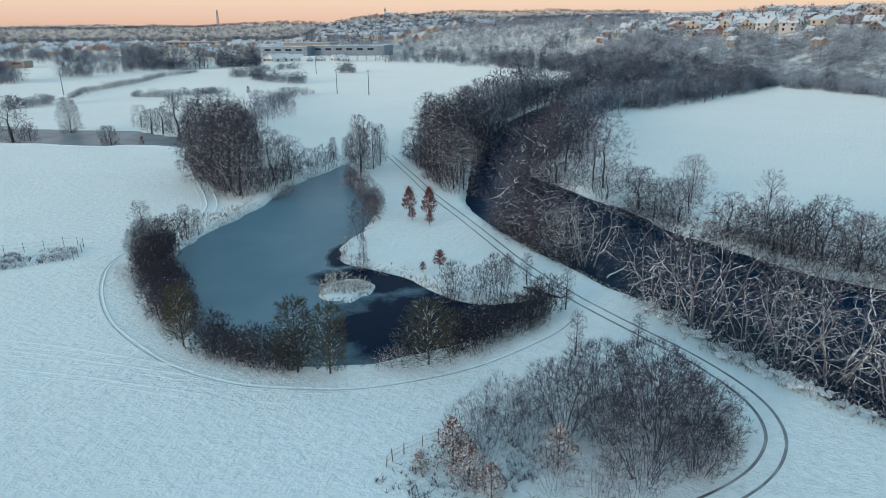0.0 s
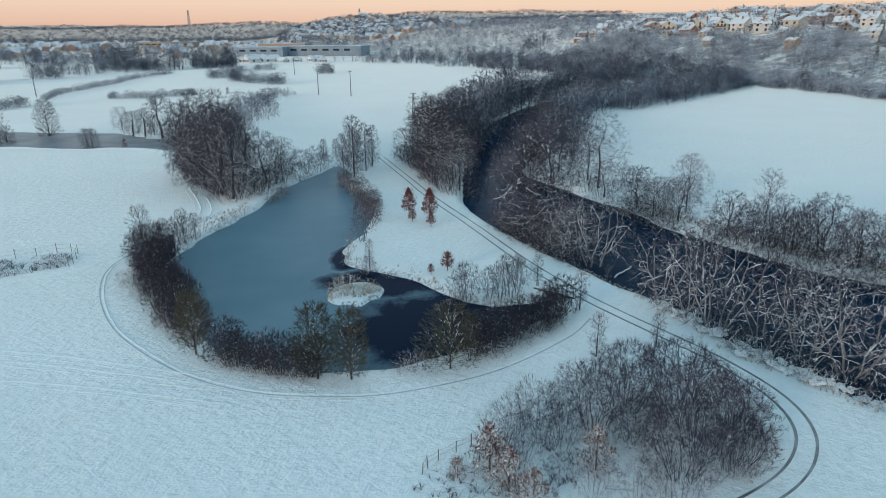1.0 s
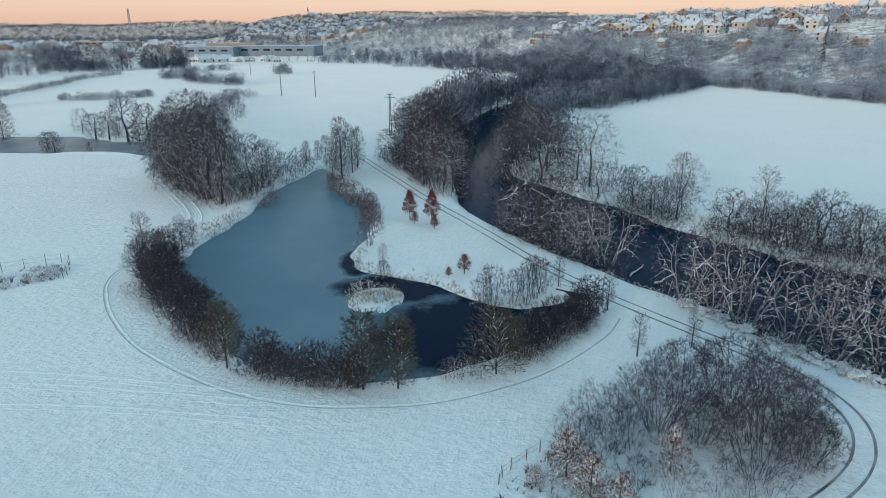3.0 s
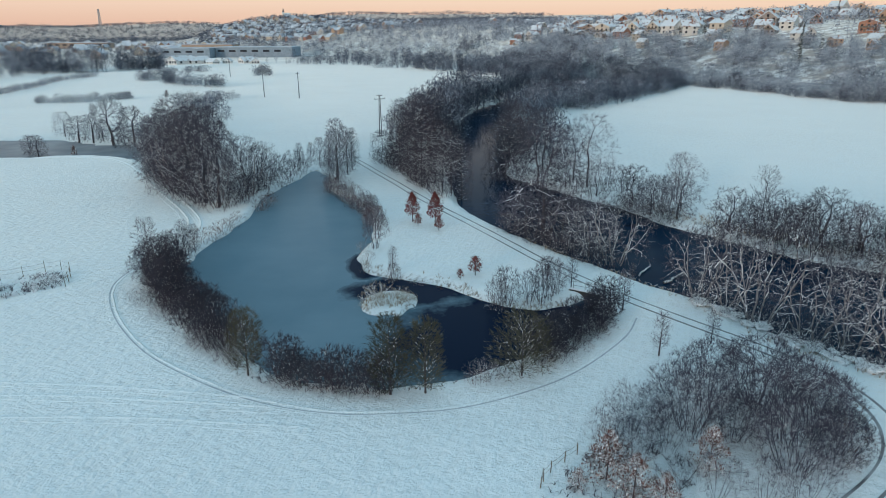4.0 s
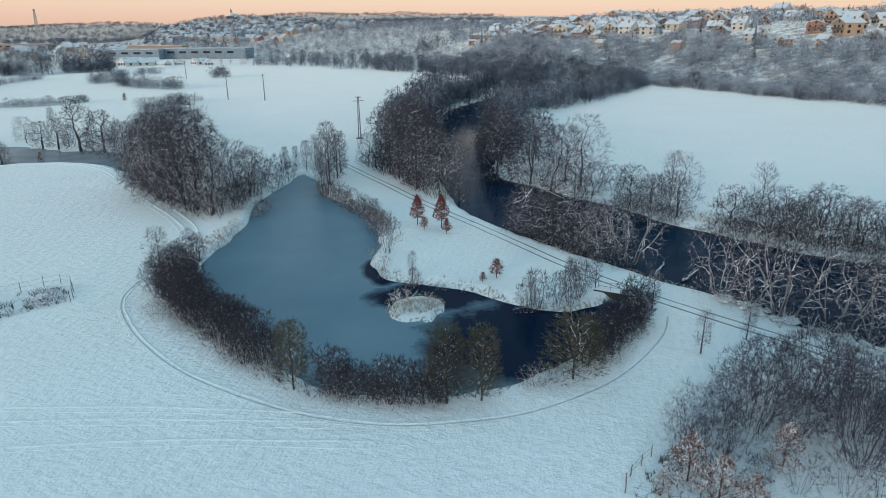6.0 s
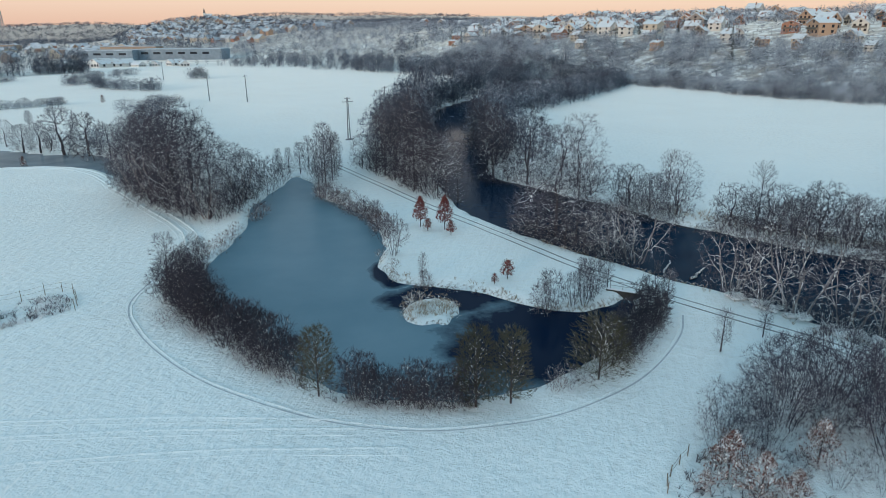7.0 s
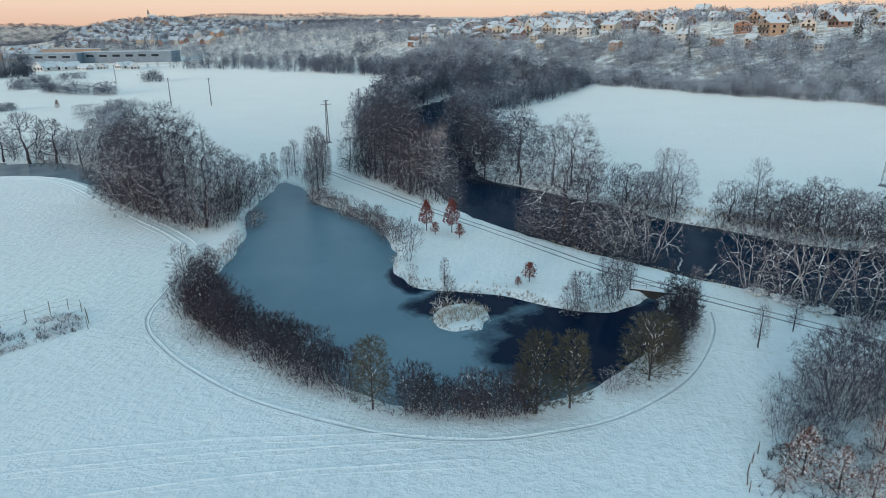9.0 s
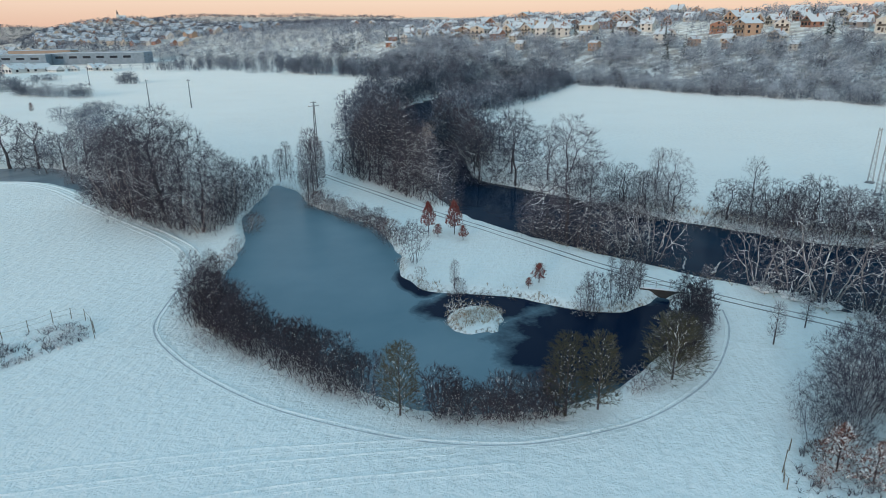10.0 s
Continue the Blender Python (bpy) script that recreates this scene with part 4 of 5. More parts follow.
            n = 1 + 0.7 * noise.noise(v.co * 2.3 + Vector((cx * 9, cy * 9, seed)))
            v.co = Vector((cx + v.co.x * s * n * 1.4, cy + v.co.y * s * n, cz + v.co.z * s * 0.55 * n))
        part("snow_cushion", bm, M["cover"], proto, "lumpy cushion of fresh snow")
    return proto


under = [shrub(s, 4.6, 2.6, "dense dark undergrowth bush below the trees", "twig_dark", 15, 0.3, 0.022, (6, 7), group="undergrowth below the trees", name="bush", category="bush", steep=0.5, twigs=(9, 11)) for s in (151, 152)]
scatter(under, along([(-27.4, 101.6), (-31, 104.2), (-35.2, 109), (-38.6, 114), (-41.6, 119.4), (-45, 125.6)], 1.7, 0.6, 61, 0.85) + along([(-26.6, 105), (-25, 110), (-25, 115)], 2.4, 0.7, 62, 0.8) + along([(-1.6, 134), (0.8, 127.4), (3.0, 119), (4.8, 110), (7.6, 103.6)], 2.0, 0.6, 63, 0.8)
        + along([(20.6, 120.5), (24, 114.6), (28, 108.6), (33, 100.6)], 4.0, 0.8, 64, 0.8) + along([(24.6, 128), (28, 140), (32, 156), (38.5, 180)], 4.0, 1.2, 65, 0.9) + along([(11, 134), (12.2, 148), (16, 168), (19, 182)], 3.0, 0.8, 69, 0.9) + along([(14.6, 83.6), (16, 80.6), (19.6, 72.6), (22, 67.8)], 1.5, 0.4, 72, 0.6), 66)

# old willows along the right river bank
willow = [fallen_willow(s, 9.6, "old leaning willow with pale snow-laden limbs on the bank") for s in (101, 102, 103)]
scatter(willow, [(28.2, 57.6, 0.8), (31.0, 51.6, 1.1), (29.6, 54.4, 0.75), (34.2, 48.4, 0.9), (36.4, 46.0, 0.9), (38.8, 43.8, 1.1), (42.0, 40.4, 1.0), (46.6, 37.4, 1.0), (53, 34, 1.1), (24.2, 70.4, 0.95), (22.4, 73.2, 0.75), (-38.6, 114.8, 1.15), (-32.6, 105.6, 1.1), (-29.2, 101.8, 0.85), (-42.6, 120.6, 1.0), (-25.2, 109.6, 0.85)], 25, (0.95, 1.05))
scatter([shrub(s, 3.6, 2.0, "dark bank bush tangled below the willows", "twig_dark", 14, 0.5, 0.009, (7, 9), group="bushes below the willows", name="bush", category="bush", steep=0.5) for s in (155, 156)],
        along([(28.6, 59), (30.4, 54.4), (32.8, 49.2), (36.2, 44.8), (40.6, 40.4), (46, 36), (54, 31.6)], 2.3, 0.6, 67, 0.75), 68)
scatter([snow_mounds(shrub(s, 1.2, 1.3, "low bramble mound buried in snow on the bank", "twig", 12, 0.9, 0.010, (4, 6), name="bramble", group="brambles on the bank", steep=0.7, fat=0.02, twigs=(8, 10), lift=-0.02, snowy=2), s, 0.7, 0.9) for s in (111, 112)],
        along([(27.6, 57.0), (29.2, 52.0), (31.6, 46.6), (34.2, 43.0), (37, 40.0), (40, 37.0), (44, 33.4)], 1.0, 0.5, 26, 1.0), 28)

# the far bank of the river
bank = [shrub(s, 5.4, 2.2, "bare riverside bush with a fan of grey twigs", "twig", 18, 0.3, 0.018, (6, 7), group="bushes on the far bank", name="bush", category="bush", steep=0.34, twigs=(10, 13)) for s in (121, 122, 123)]
scatter(bank, away(along([(39.8, 87.6), (44.6, 80), (47.6, 74.4), (50.6, 69.6), (55.6, 64.6), (62.5, 59.6), (72, 54), (86, 47)], 3.4, 1.0, 29, 0.9) + along([(50, 76), (56, 69.8), (64, 64), (76, 57)], 6.5, 1.4, 30, 0.95)
        + [(42, 97, 0.85), (45.4, 97.4, 0.9), (38, 97, 0.8), (38, 102, 0.9), (37, 107, 0.9), (41, 93, 0.8)], 42.4, 83.0, 3.2), 31)
scatter([slim_tree(125, 9.0, "lone bare tree at the field edge", "twig", "bare_tree", "bare trees", 0.42, 36, 0.2, 0.014, 0.15)], [(45.5, 97.5, 0.98), (49.4, 80.2, 0.85), (55, 69, 0.75), (59, 66.5, 0.75), (51.5, 73, 0.72)], 32)
scatter([shrub(s, 2.0, 1.4, "low tangled bush with snow at the waterline", "twig_dark", 14, 0.45, 0.015, (6, 8), group="waterline bushes", name="bush", category="bush", steep=0.65, lift=0.02, twigs=(7, 9)) for s in (163, 164)],
        away(along([(35.4, 94.4), (38.9, 85.2), (43.6, 77.6), (49.4, 68.6), (55.4, 63.6), (63, 58.6), (72, 53)], 1.5, 0.5, 74, 1.0) + along([(33.2, 94.6), (37.6, 84), (42.2, 76.6), (48.2, 67.6), (54.4, 62.4), (62.4, 57.4), (71.6, 51.6)], 2.4, 0.4, 80, 1.0), 42.0, 82.8, 3.4), 75)

crown = [broad_tree(s, 6.4, "rounded bare tree with purple-grey twigs on the far bank", "twig_dark" if s < 172 else "twig", "bark", 0.5, 0.015, 17, group="rounded trees on the far bank", wide=1.45, low=0.03) for s in (171, 172, 173)]
scatter(crown, away(along([(36.5, 93), (40.2, 86.6), (44.0, 80), (47.0, 74.8), (50.6, 69.4), (56, 64.4), (63, 59), (72, 53.4), (86, 46.6)], 4.4, 1.0, 76, 0.88) + along([(43.6, 86), (49.4, 76), (56.4, 68.6), (65, 62.6), (76, 56)], 8.0, 1.6, 77, 0.95), 42.4, 83.0, 3.6), 78)
# trees that lean over the narrow reach
scatter([broad_tree(s, 10.5, "bare tree leaning over the narrow river reach", "twig_dark", snow=0.5, fine=0.016, limbs=19, low=0.05, group="trees on the narrow reach") for s in (175, 176)],
        [(8.6, 116, 0.85), (11.4, 130, 0.95), (13.2, 146, 0.95), (24.0, 128, 0.9), (27, 141, 0.95), (30.6, 152, 0.9), (32, 164, 0.9), (19, 175, 0.95), (35, 176, 0.9)], 79)


# ---- houses ----
def gable_house(w, d, h, roof_h, name="house", label="", storeys=2, dormer=False, group="houses on the hill", plain=False, wall_m="plaster"):
    """Walls w by d, gable along x, snowy roof with eaves, windows and chimney."""
    ob = thing(name, label, "house", group)
    bm = bmesh.new()
    low = -2.5
    pts = [(-w / 2, low), (w / 2, low), (w / 2, h), (0, h + roof_h), (-w / 2, h)]
    front = [bm.verts.new((x, -d / 2, z)) for x, z in pts]
    back = [bm.verts.new((x, d / 2, z)) for x, z in pts]
    bm.faces.new(front)
    bm.faces.new(back[::-1])
    for i in range(5):
        j = (i + 1) % 5
        bm.faces.new((front[j], front[i], back[i], back[j]))
    bmesh.ops.recalc_face_normals(bm, faces=bm.faces[:])
    part("wall", bm, M[wall_m], ob)
    bm = bmesh.new()
    e, t = 0.75, 0.36
    k = roof_h / (w / 2)
    sec = [(-w / 2 - e, h - e * k + 0.02), (0, h + roof_h + 0.02), (w / 2 + e, h - e * k + 0.02), (w / 2 + e, h - e * k + t), (0, h + roof_h + t * 1.2), (-w / 2 - e, h - e * k + t)]
    f0 = [bm.verts.new((x, -d / 2 - e, z)) for x, z in sec]
    f1 = [bm.verts.new((x, d / 2 + e, z)) for x, z in sec]
    for i in range(6):
        j = (i + 1) % 6
        bm.faces.new((f0[i], f0[j], f1[j], f1[i]))
    for r in (f0, f1):
        bm.faces.new((r[0], r[1], r[4], r[5]))
        bm.faces.new((r[1], r[2], r[3], r[4]))
    bmesh.ops.recalc_face_normals(bm, faces=bm.faces[:])
    roof = part("roof", bm, M["roof"], ob, "pitched roof under snow")
    if not plain:
        bm = bmesh.new()
        box(bm, w * 0.14, w * 0.14 + 0.7, d * 0.1, d * 0.1 + 0.7, h + roof_h * 0.4, h + roof_h + 0.9)
        part("chimney", bm, M["brick"], roof)
    pane = bpy.data.meshes.new("window")
    bm = bmesh.new()
    box(bm, -0.7, 0.7, -0.06, 0.06, -0.75, 0.75)
    bm.to_mesh(pane)
    bm.free()
    pane.materials.append(M["glass"])
    for s in range(storeys):
        z = 1.5 + s * 2.8
        if z > h - 0.6 and s:
            break
        for x in (-w * 0.32, 0, w * 0.32):
            win = part("window", pane, None, ob)
            win.matrix_basis = pose(x, -d / 2, z)
        for y, side in ((-d * 0.25, -1), (d * 0.25, -1), (-d * 0.25, 1), (d * 0.25, 1)):
            win = part("window", pane, None, ob)
            win.matrix_basis = pose(side * w / 2, y, z, 0, 0, 90)
    if not plain:
        win = part("window", pane, None, ob)
        win.matrix_basis = pose(0, -d / 2, h + roof_h * 0.35)
        bm = bmesh.new()
        # deck and parapet in one L-shaped piece
        sec = [(-d / 2 + 0.02, 2.75), (-d / 2 - 1.3, 2.75), (-d / 2 - 1.3, 3.85), (-d / 2 - 1.2, 3.85), (-d / 2 - 1.2, 2.95), (-d / 2 + 0.02, 2.95)]
        ends = [[bm.verts.new((x, y, z)) for y, z in sec] for x in (-w * 0.42, w * 0.42)]
        for i in range(6):
            bm.faces.new((ends[0][i], ends[0][(i + 1) % 6], ends[1][(i + 1) % 6], ends[1][i]))
        bm.faces.new(ends[0][::-1])
        bm.faces.new(ends[1])
        bmesh.ops.recalc_face_normals(bm, faces=bm.faces[:])
        part("balcony", bm, M["wood"], ob, "dark timber balcony")
        bm = bmesh.new()
        box(bm, -w * 0.22, -w * 0.22 + 1.1, -d / 2 - 0.05, -d / 2 + 0.05, -0.2, 2.0)
        part("door", bm, M["wood"], ob)
    return ob


def rows_of_houses(protos, seed, lines):
    rng = random.Random(seed)
    placed = []
    fresh = [True] * len(protos)
    for near, y0, y1, step, size in lines:
        y = y0
        while y < y1:
            # a point on the slope at that distance from the foot
            yy = y + rng.uniform(-6, 6)
            i = next(k for k in range(len(FOOT) - 1) if FOOT[k][1] <= yy < FOOT[k + 1][1])
            t = (yy - FOOT[i][1]) / (FOOT[i + 1][1] - FOOT[i][1])
            fx = FOOT[i][0] + t * (FOOT[i + 1][0] - FOOT[i][0])
            dv = FOOT[i + 1] - FOOT[i]
            nv = np.array([dv[1], -dv[0]]) / np.linalg.norm(dv)
            x, yy = fx + nv[0] * (near + rng.uniform(-9, 9)), yy + nv[1] * near
            y += step * rng.uniform(0.75, 1.35)
            if rng.random() < 0.12 or (protos and any((x - a) ** 2 + (yy - b) ** 2 < 12.5 ** 2 for a, b in placed)):
                continue
            placed.append((x, yy))
            k = rng.randrange(max(len(protos), 1))
            s = size * rng.uniform(0.85, 1.15)
            turn = math.degrees(math.atan2(nv[1], nv[0])) - 90 + rng.choice((0, 90, -90, 20, -25)) + rng.uniform(-12, 12)
            m = pose(x, yy, ground_at(x, yy), 0, 0, turn) @ Matrix.Diagonal((s, s, s * rng.uniform(0.92, 1.1), 1))
            if not protos:
                placed[-1] = m
            elif fresh[k]:
                protos[k].matrix_basis = m
                fresh[k] = False
            else:
                copy_thing(protos[k], Matrix.Identity(4)).matrix_basis = m
    return placed


villas = [gable_house(9, 11, 5.4, 3.2, label="two-storey plastered house with snow on its pitched roof"), gable_house(11, 9, 5.0, 3.6, label="broad plastered house with steep snowy roof"),
          gable_house(8, 9, 3.0, 3.0, label="small house with snowy gable roof", storeys=1), gable_house(12, 10, 6.2, 2.2, label="large pale house with shallow snowy roof", storeys=2)]
HOMES = rows_of_houses(villas, 3, [(58, 200, 560, 30, 0.5), (74, 170, 580, 26, 0.75), (92, 130, 600, 21, 0.88), (111, 120, 620, 21, 0.9), (132, 110, 640, 21, 0.92), (156, 100, 660, 22, 0.95), (184, 100, 690, 23, 0.95), (220, 100, 720, 25, 1.0), (265, 120, 800, 28, 1.0), (325, 150, 900, 36, 1.0)])


def far_town(places, seed):
    """The distant town: simple gabled houses, all walls in one mesh and all roofs in another."""
    rng = random.Random(seed)
    walls, roofs, wf, rf = [], [], [], []
    for m in places:
        w, d, h, r = rng.uniform(8, 12), rng.uniform(9, 14), rng.uniform(3.5, 6.5), rng.uniform(3.5, 5)
        k = len(walls)
        sec = ((-w / 2, -3), (w / 2, -3), (w / 2, h), (0, h + r), (-w / 2, h))
        walls += [tuple(m @ Vector((x, y, z))) for y in (-d / 2, d / 2) for x, z in sec]
        wf += [(k + 1, k + 2, k + 7, k + 6), (k, k + 5, k + 9, k + 4), (k, k + 1, k + 2, k + 4), (k + 5, k + 9, k + 7, k + 6), (k + 4, k + 2, k + 3, k + 3), (k + 9, k + 8, k + 7, k + 7)]
        k = len(roofs)
        sec = ((-w / 2 - 0.8, h - 0.6), (0, h + r + 0.1), (w / 2 + 0.8, h - 0.6), (w / 2 + 0.8, h - 0.1), (0, h + r + 0.7), (-w / 2 - 0.8, h - 0.1))
        roofs += [tuple(m @ Vector((x, y, z))) for y in (-d / 2 - 0.8, d / 2 + 0.8) for x, z in sec]
        rf += [(k + q, k + (q + 1) % 6, k + 6 + (q + 1) % 6, k + 6 + q) for q in range(6)] + [(k, k + 1, k + 4, k + 5), (k + 1, k + 2, k + 3, k + 4), (k + 6, k + 11, k + 10, k + 7), (k + 7, k + 10, k + 9, k + 8)]
    quads = [f for f in wf if f[2] != f[3]]
    tris = [f[:3] for f in wf if f[2] == f[3]]
    ob = new("distant_town", raw_mesh("distant_town", walls, [np.array(quads), np.array(tris)], M["far_plaster"]))
    tagged(ob, "plastered houses of a distant town on the hill", "town", kind="stuff")
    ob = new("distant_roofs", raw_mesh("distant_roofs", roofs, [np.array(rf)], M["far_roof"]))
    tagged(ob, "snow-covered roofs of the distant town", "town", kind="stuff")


places = rows_of_houses([], 5, [(60, 960, 2300, 24, 1.0), (95, 980, 2350, 24, 1.0), (130, 1000, 2400, 25, 1.0), (170, 1000, 2400, 25, 1.05), (215, 1020, 2450, 26, 1.05), (265, 1050, 2450, 28, 1.1), (320, 1100, 2500, 30, 1.1), (380, 1200, 2550, 32, 1.15), (450, 1300, 2600, 34, 1.15), (540, 1500, 2650, 38, 1.2)])
rng = random.Random(8)
for i in range(260):
    x, y = rng.uniform(-1500, -260), rng.uniform(820, 1900)
    s = rng.uniform(0.9, 1.4)
    places.append(pose(x, y, ground_at(x, y), 0, 0, rng.uniform(0, 180)) @ Matrix.Diagonal((s, s, s, 1)))
far_town(places, 6)


# ---- far woods, built as stuff ----
def far_form(seed, h, blades, limbs, wide, width, length):
    """A light form of a bare tree for the distance: stem, bare limbs and a rounded crown of twig sprays."""
    rng = np.random.default_rng(seed)
    top = np.array([rng.uniform(-.05, .05) * h, rng.uniform(-.05, .05) * h, h * 0.9])
    t = rng.random(blades) ** 0.75
    a = rng.uniform(0, 2 * math.pi, blades)
    k = (t - 0.5) / np.where(t > 0.5, 0.54, 0.85)
    r = wide * h * np.sqrt(np.clip(1 - k * k, 0.02, 1)) * rng.random(blades) ** 0.35 * (1 + 0.18 * np.sin(3 * a + 6 * t + seed))
    end = np.stack([np.cos(a) * r, np.sin(a) * r, h * (0.06 + 0.94 * t)], -1)
    out = end - np.array([0, 0, h * 0.25])
    out = out / (np.linalg.norm(out, axis=1, keepdims=True) + 1e-6) + rng.standard_normal((blades, 3)) * 0.9
    start = end - out / (np.linalg.norm(out, axis=1, keepdims=True) + 1e-6) * length * rng.uniform(0.6, 1.2, (blades, 1))
    w = np.full((blades, 1), width)
    lt = rng.uniform(0.05, 0.7, limbs)
    pick = rng.integers(0, blades, limbs)
    start = np.vstack([start, top * lt[:, None], np.zeros((2, 3))])
    end = np.vstack([end, end[pick], top[None], top[None]])
    w = np.vstack([w, np.full((limbs, 1), width * 0.6), np.full((2, 1), 0.016 * h)])
    s = np.cross(end - start, rng.standard_normal(start.shape))
    s *= w / (np.linalg.norm(s, axis=1, keepdims=True) + 1e-9)
    v = np.stack([start - s, start + s, end], 1).reshape(-1, 3)
    return v, np.arange(len(v)).reshape(-1, 3)


FORMS = [far_form(s, 10.0, 270, 26, 0.29 + 0.03 * (s % 4), 0.075, 1.1) for s in range(6)]
ROUND = [far_form(20 + s, 10.0, 230, 14, 0.46 + 0.05 * (s % 3), 0.11, 1.1) for s in range(6)]
LIGHT = [far_form(40 + s, 10.0, 44, 4, 0.48, 0.30, 1.9) for s in range(6)]
BUSHY = [far_form(80 + s, 10.0, 130, 6, 0.66, 0.18, 1.5) for s in range(5)]
DISTANT = [far_form(60 + s, 10.0, 16, 2, 0.8, 0.6, 3.5) for s in range(4)]


def wood(name, forms, places, material, label, seed):
    rng = np.random.default_rng(seed)
    vs, fs, n = [], [], 0
    x, y = np.array([p[0] for p in places]), np.array([p[1] for p in places])
    zs = height(x, y)
    for (px, py, h), z in zip(places, zs):
        v, f = forms[rng.integers(len(forms))]
        a, k = rng.uniform(0, 2 * math.pi), h / 10 * rng.uniform(0.8, 1.2)
        c, s = math.cos(a) * k, math.sin(a) * k
        wide = rng.uniform(0.85, 1.25)
        vs.append(np.stack([(v[:, 0] * c - v[:, 1] * s) * wide + px, (v[:, 0] * s + v[:, 1] * c) * wide + py, v[:, 2] * k + z - 0.2], -1))
        fs.append(f + n)
        n += len(v)
    ob = new(name, raw_mesh(name, np.concatenate(vs), [np.concatenate(fs)], material))
    return tagged(ob, label, "woodland", kind="stuff")


def strewn(seed, line, step, across, h, rows=1):
    """Places along a line, strewn to both sides."""
    rng = np.random.default_rng(seed)
    p = spline(line, step)
    t = np.gradient(p, axis=0)
    n = np.stack([-t[:, 1], t[:, 0]], -1) / (np.linalg.norm(t, axis=1, keepdims=True) + 1e-9)
    out = []
    for _ in range(rows):
        q = p + n * rng.uniform(-across, across, (len(p), 1)) + rng.uniform(-step / 2, step / 2, p.shape)
        out += [(a, b, h * rng.uniform(0.5, 1.3)) for a, b in q]
    return out


def hill_places(seed, count, x, y, near, far, h, keep=lambda a, b: True):
    """Places on the hillside, by their distance from the foot of the slope."""
    rng = np.random.default_rng(seed)
    px, py = rng.uniform(*x, count * 8), rng.uniform(*y, count * 8)
    d, side = distance(px, py, FOOT)
    ok = (side > 0) & (d > near) & (d < far)
    return [(a, b, h * rng.uniform(0.7, 1.25)) for a, b in zip(px[ok], py[ok]) if keep(a, b)][:count]


def clear_of(spots):
    """True for places that are outside all the round clearings."""
    s = np.array(spots, float)
    return lambda a, b: bool(((a - s[:, 0]) ** 2 + (b - s[:, 1]) ** 2 > s[:, 2] ** 2).all())


# a clearing round each house and on its valley side
YARDS = [(x - k, y - 0.7 * k, 6.0 if k == 0 else 3.0) for x, y in HOMES for k in (0, 5)]


BARE = [(98, 512, 11), (106, 507, 9), (191, 262, 7), (176, 330, 8), (205, 300, 9), (150, 400, 7)]
west_bank = [(7, 146), (12, 172), (20, 204), (34, 243), (60, 285), (96, 325), (110, 375)]
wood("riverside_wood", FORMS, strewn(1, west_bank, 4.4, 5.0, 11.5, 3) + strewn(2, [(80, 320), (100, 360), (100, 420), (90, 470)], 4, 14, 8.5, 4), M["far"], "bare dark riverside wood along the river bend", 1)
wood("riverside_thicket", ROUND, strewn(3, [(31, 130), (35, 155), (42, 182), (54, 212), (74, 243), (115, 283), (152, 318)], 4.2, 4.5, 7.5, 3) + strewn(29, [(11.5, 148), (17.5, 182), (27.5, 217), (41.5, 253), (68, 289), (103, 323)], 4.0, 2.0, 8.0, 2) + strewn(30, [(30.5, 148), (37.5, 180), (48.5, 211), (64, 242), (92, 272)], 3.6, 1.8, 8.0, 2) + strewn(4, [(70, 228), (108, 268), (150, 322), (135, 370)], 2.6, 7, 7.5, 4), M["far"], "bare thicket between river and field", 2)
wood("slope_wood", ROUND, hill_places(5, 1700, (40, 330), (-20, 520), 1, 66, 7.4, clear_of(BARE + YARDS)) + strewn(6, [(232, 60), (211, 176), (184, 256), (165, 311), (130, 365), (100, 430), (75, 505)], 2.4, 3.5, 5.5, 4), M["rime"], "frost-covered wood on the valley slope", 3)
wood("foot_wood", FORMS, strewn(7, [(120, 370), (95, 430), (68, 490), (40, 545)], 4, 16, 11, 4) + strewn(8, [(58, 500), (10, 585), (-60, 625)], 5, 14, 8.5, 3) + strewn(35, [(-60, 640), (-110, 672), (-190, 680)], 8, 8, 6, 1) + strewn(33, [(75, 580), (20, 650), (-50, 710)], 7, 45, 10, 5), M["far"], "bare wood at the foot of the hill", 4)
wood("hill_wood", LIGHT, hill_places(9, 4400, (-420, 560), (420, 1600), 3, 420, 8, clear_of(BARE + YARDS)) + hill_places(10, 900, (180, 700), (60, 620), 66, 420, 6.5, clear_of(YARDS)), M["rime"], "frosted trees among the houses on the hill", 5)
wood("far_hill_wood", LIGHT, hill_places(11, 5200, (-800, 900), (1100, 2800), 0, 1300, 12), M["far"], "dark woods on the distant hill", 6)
clumps = strewn(12, [(-262, 545), (-240, 520), (-222, 512), (-212, 530)], 5.0, 16, 16, 4) + strewn(13, [(-196, 546), (-180, 552), (-168, 560)], 3.4, 10, 14, 4)
clumps += strewn(14, [(-330, 620), (-420, 700), (-600, 800)], 8, 45, 13, 3) + strewn(15, [(-257, 425), (-242, 430)], 2.4, 4, 8.5, 3) + strewn(27, [(-256, 362), (-262, 380), (-290, 395)], 3, 8, 10, 3) + strewn(34, [(-284, 486), (-262, 470), (-243, 456), (-236, 480)], 6, 6, 11, 2)
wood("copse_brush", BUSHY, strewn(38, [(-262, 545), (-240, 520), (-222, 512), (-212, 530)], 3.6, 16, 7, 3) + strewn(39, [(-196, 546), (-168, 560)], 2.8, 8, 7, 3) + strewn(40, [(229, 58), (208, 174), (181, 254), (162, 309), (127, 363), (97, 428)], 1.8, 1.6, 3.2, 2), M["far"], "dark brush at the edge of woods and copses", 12)
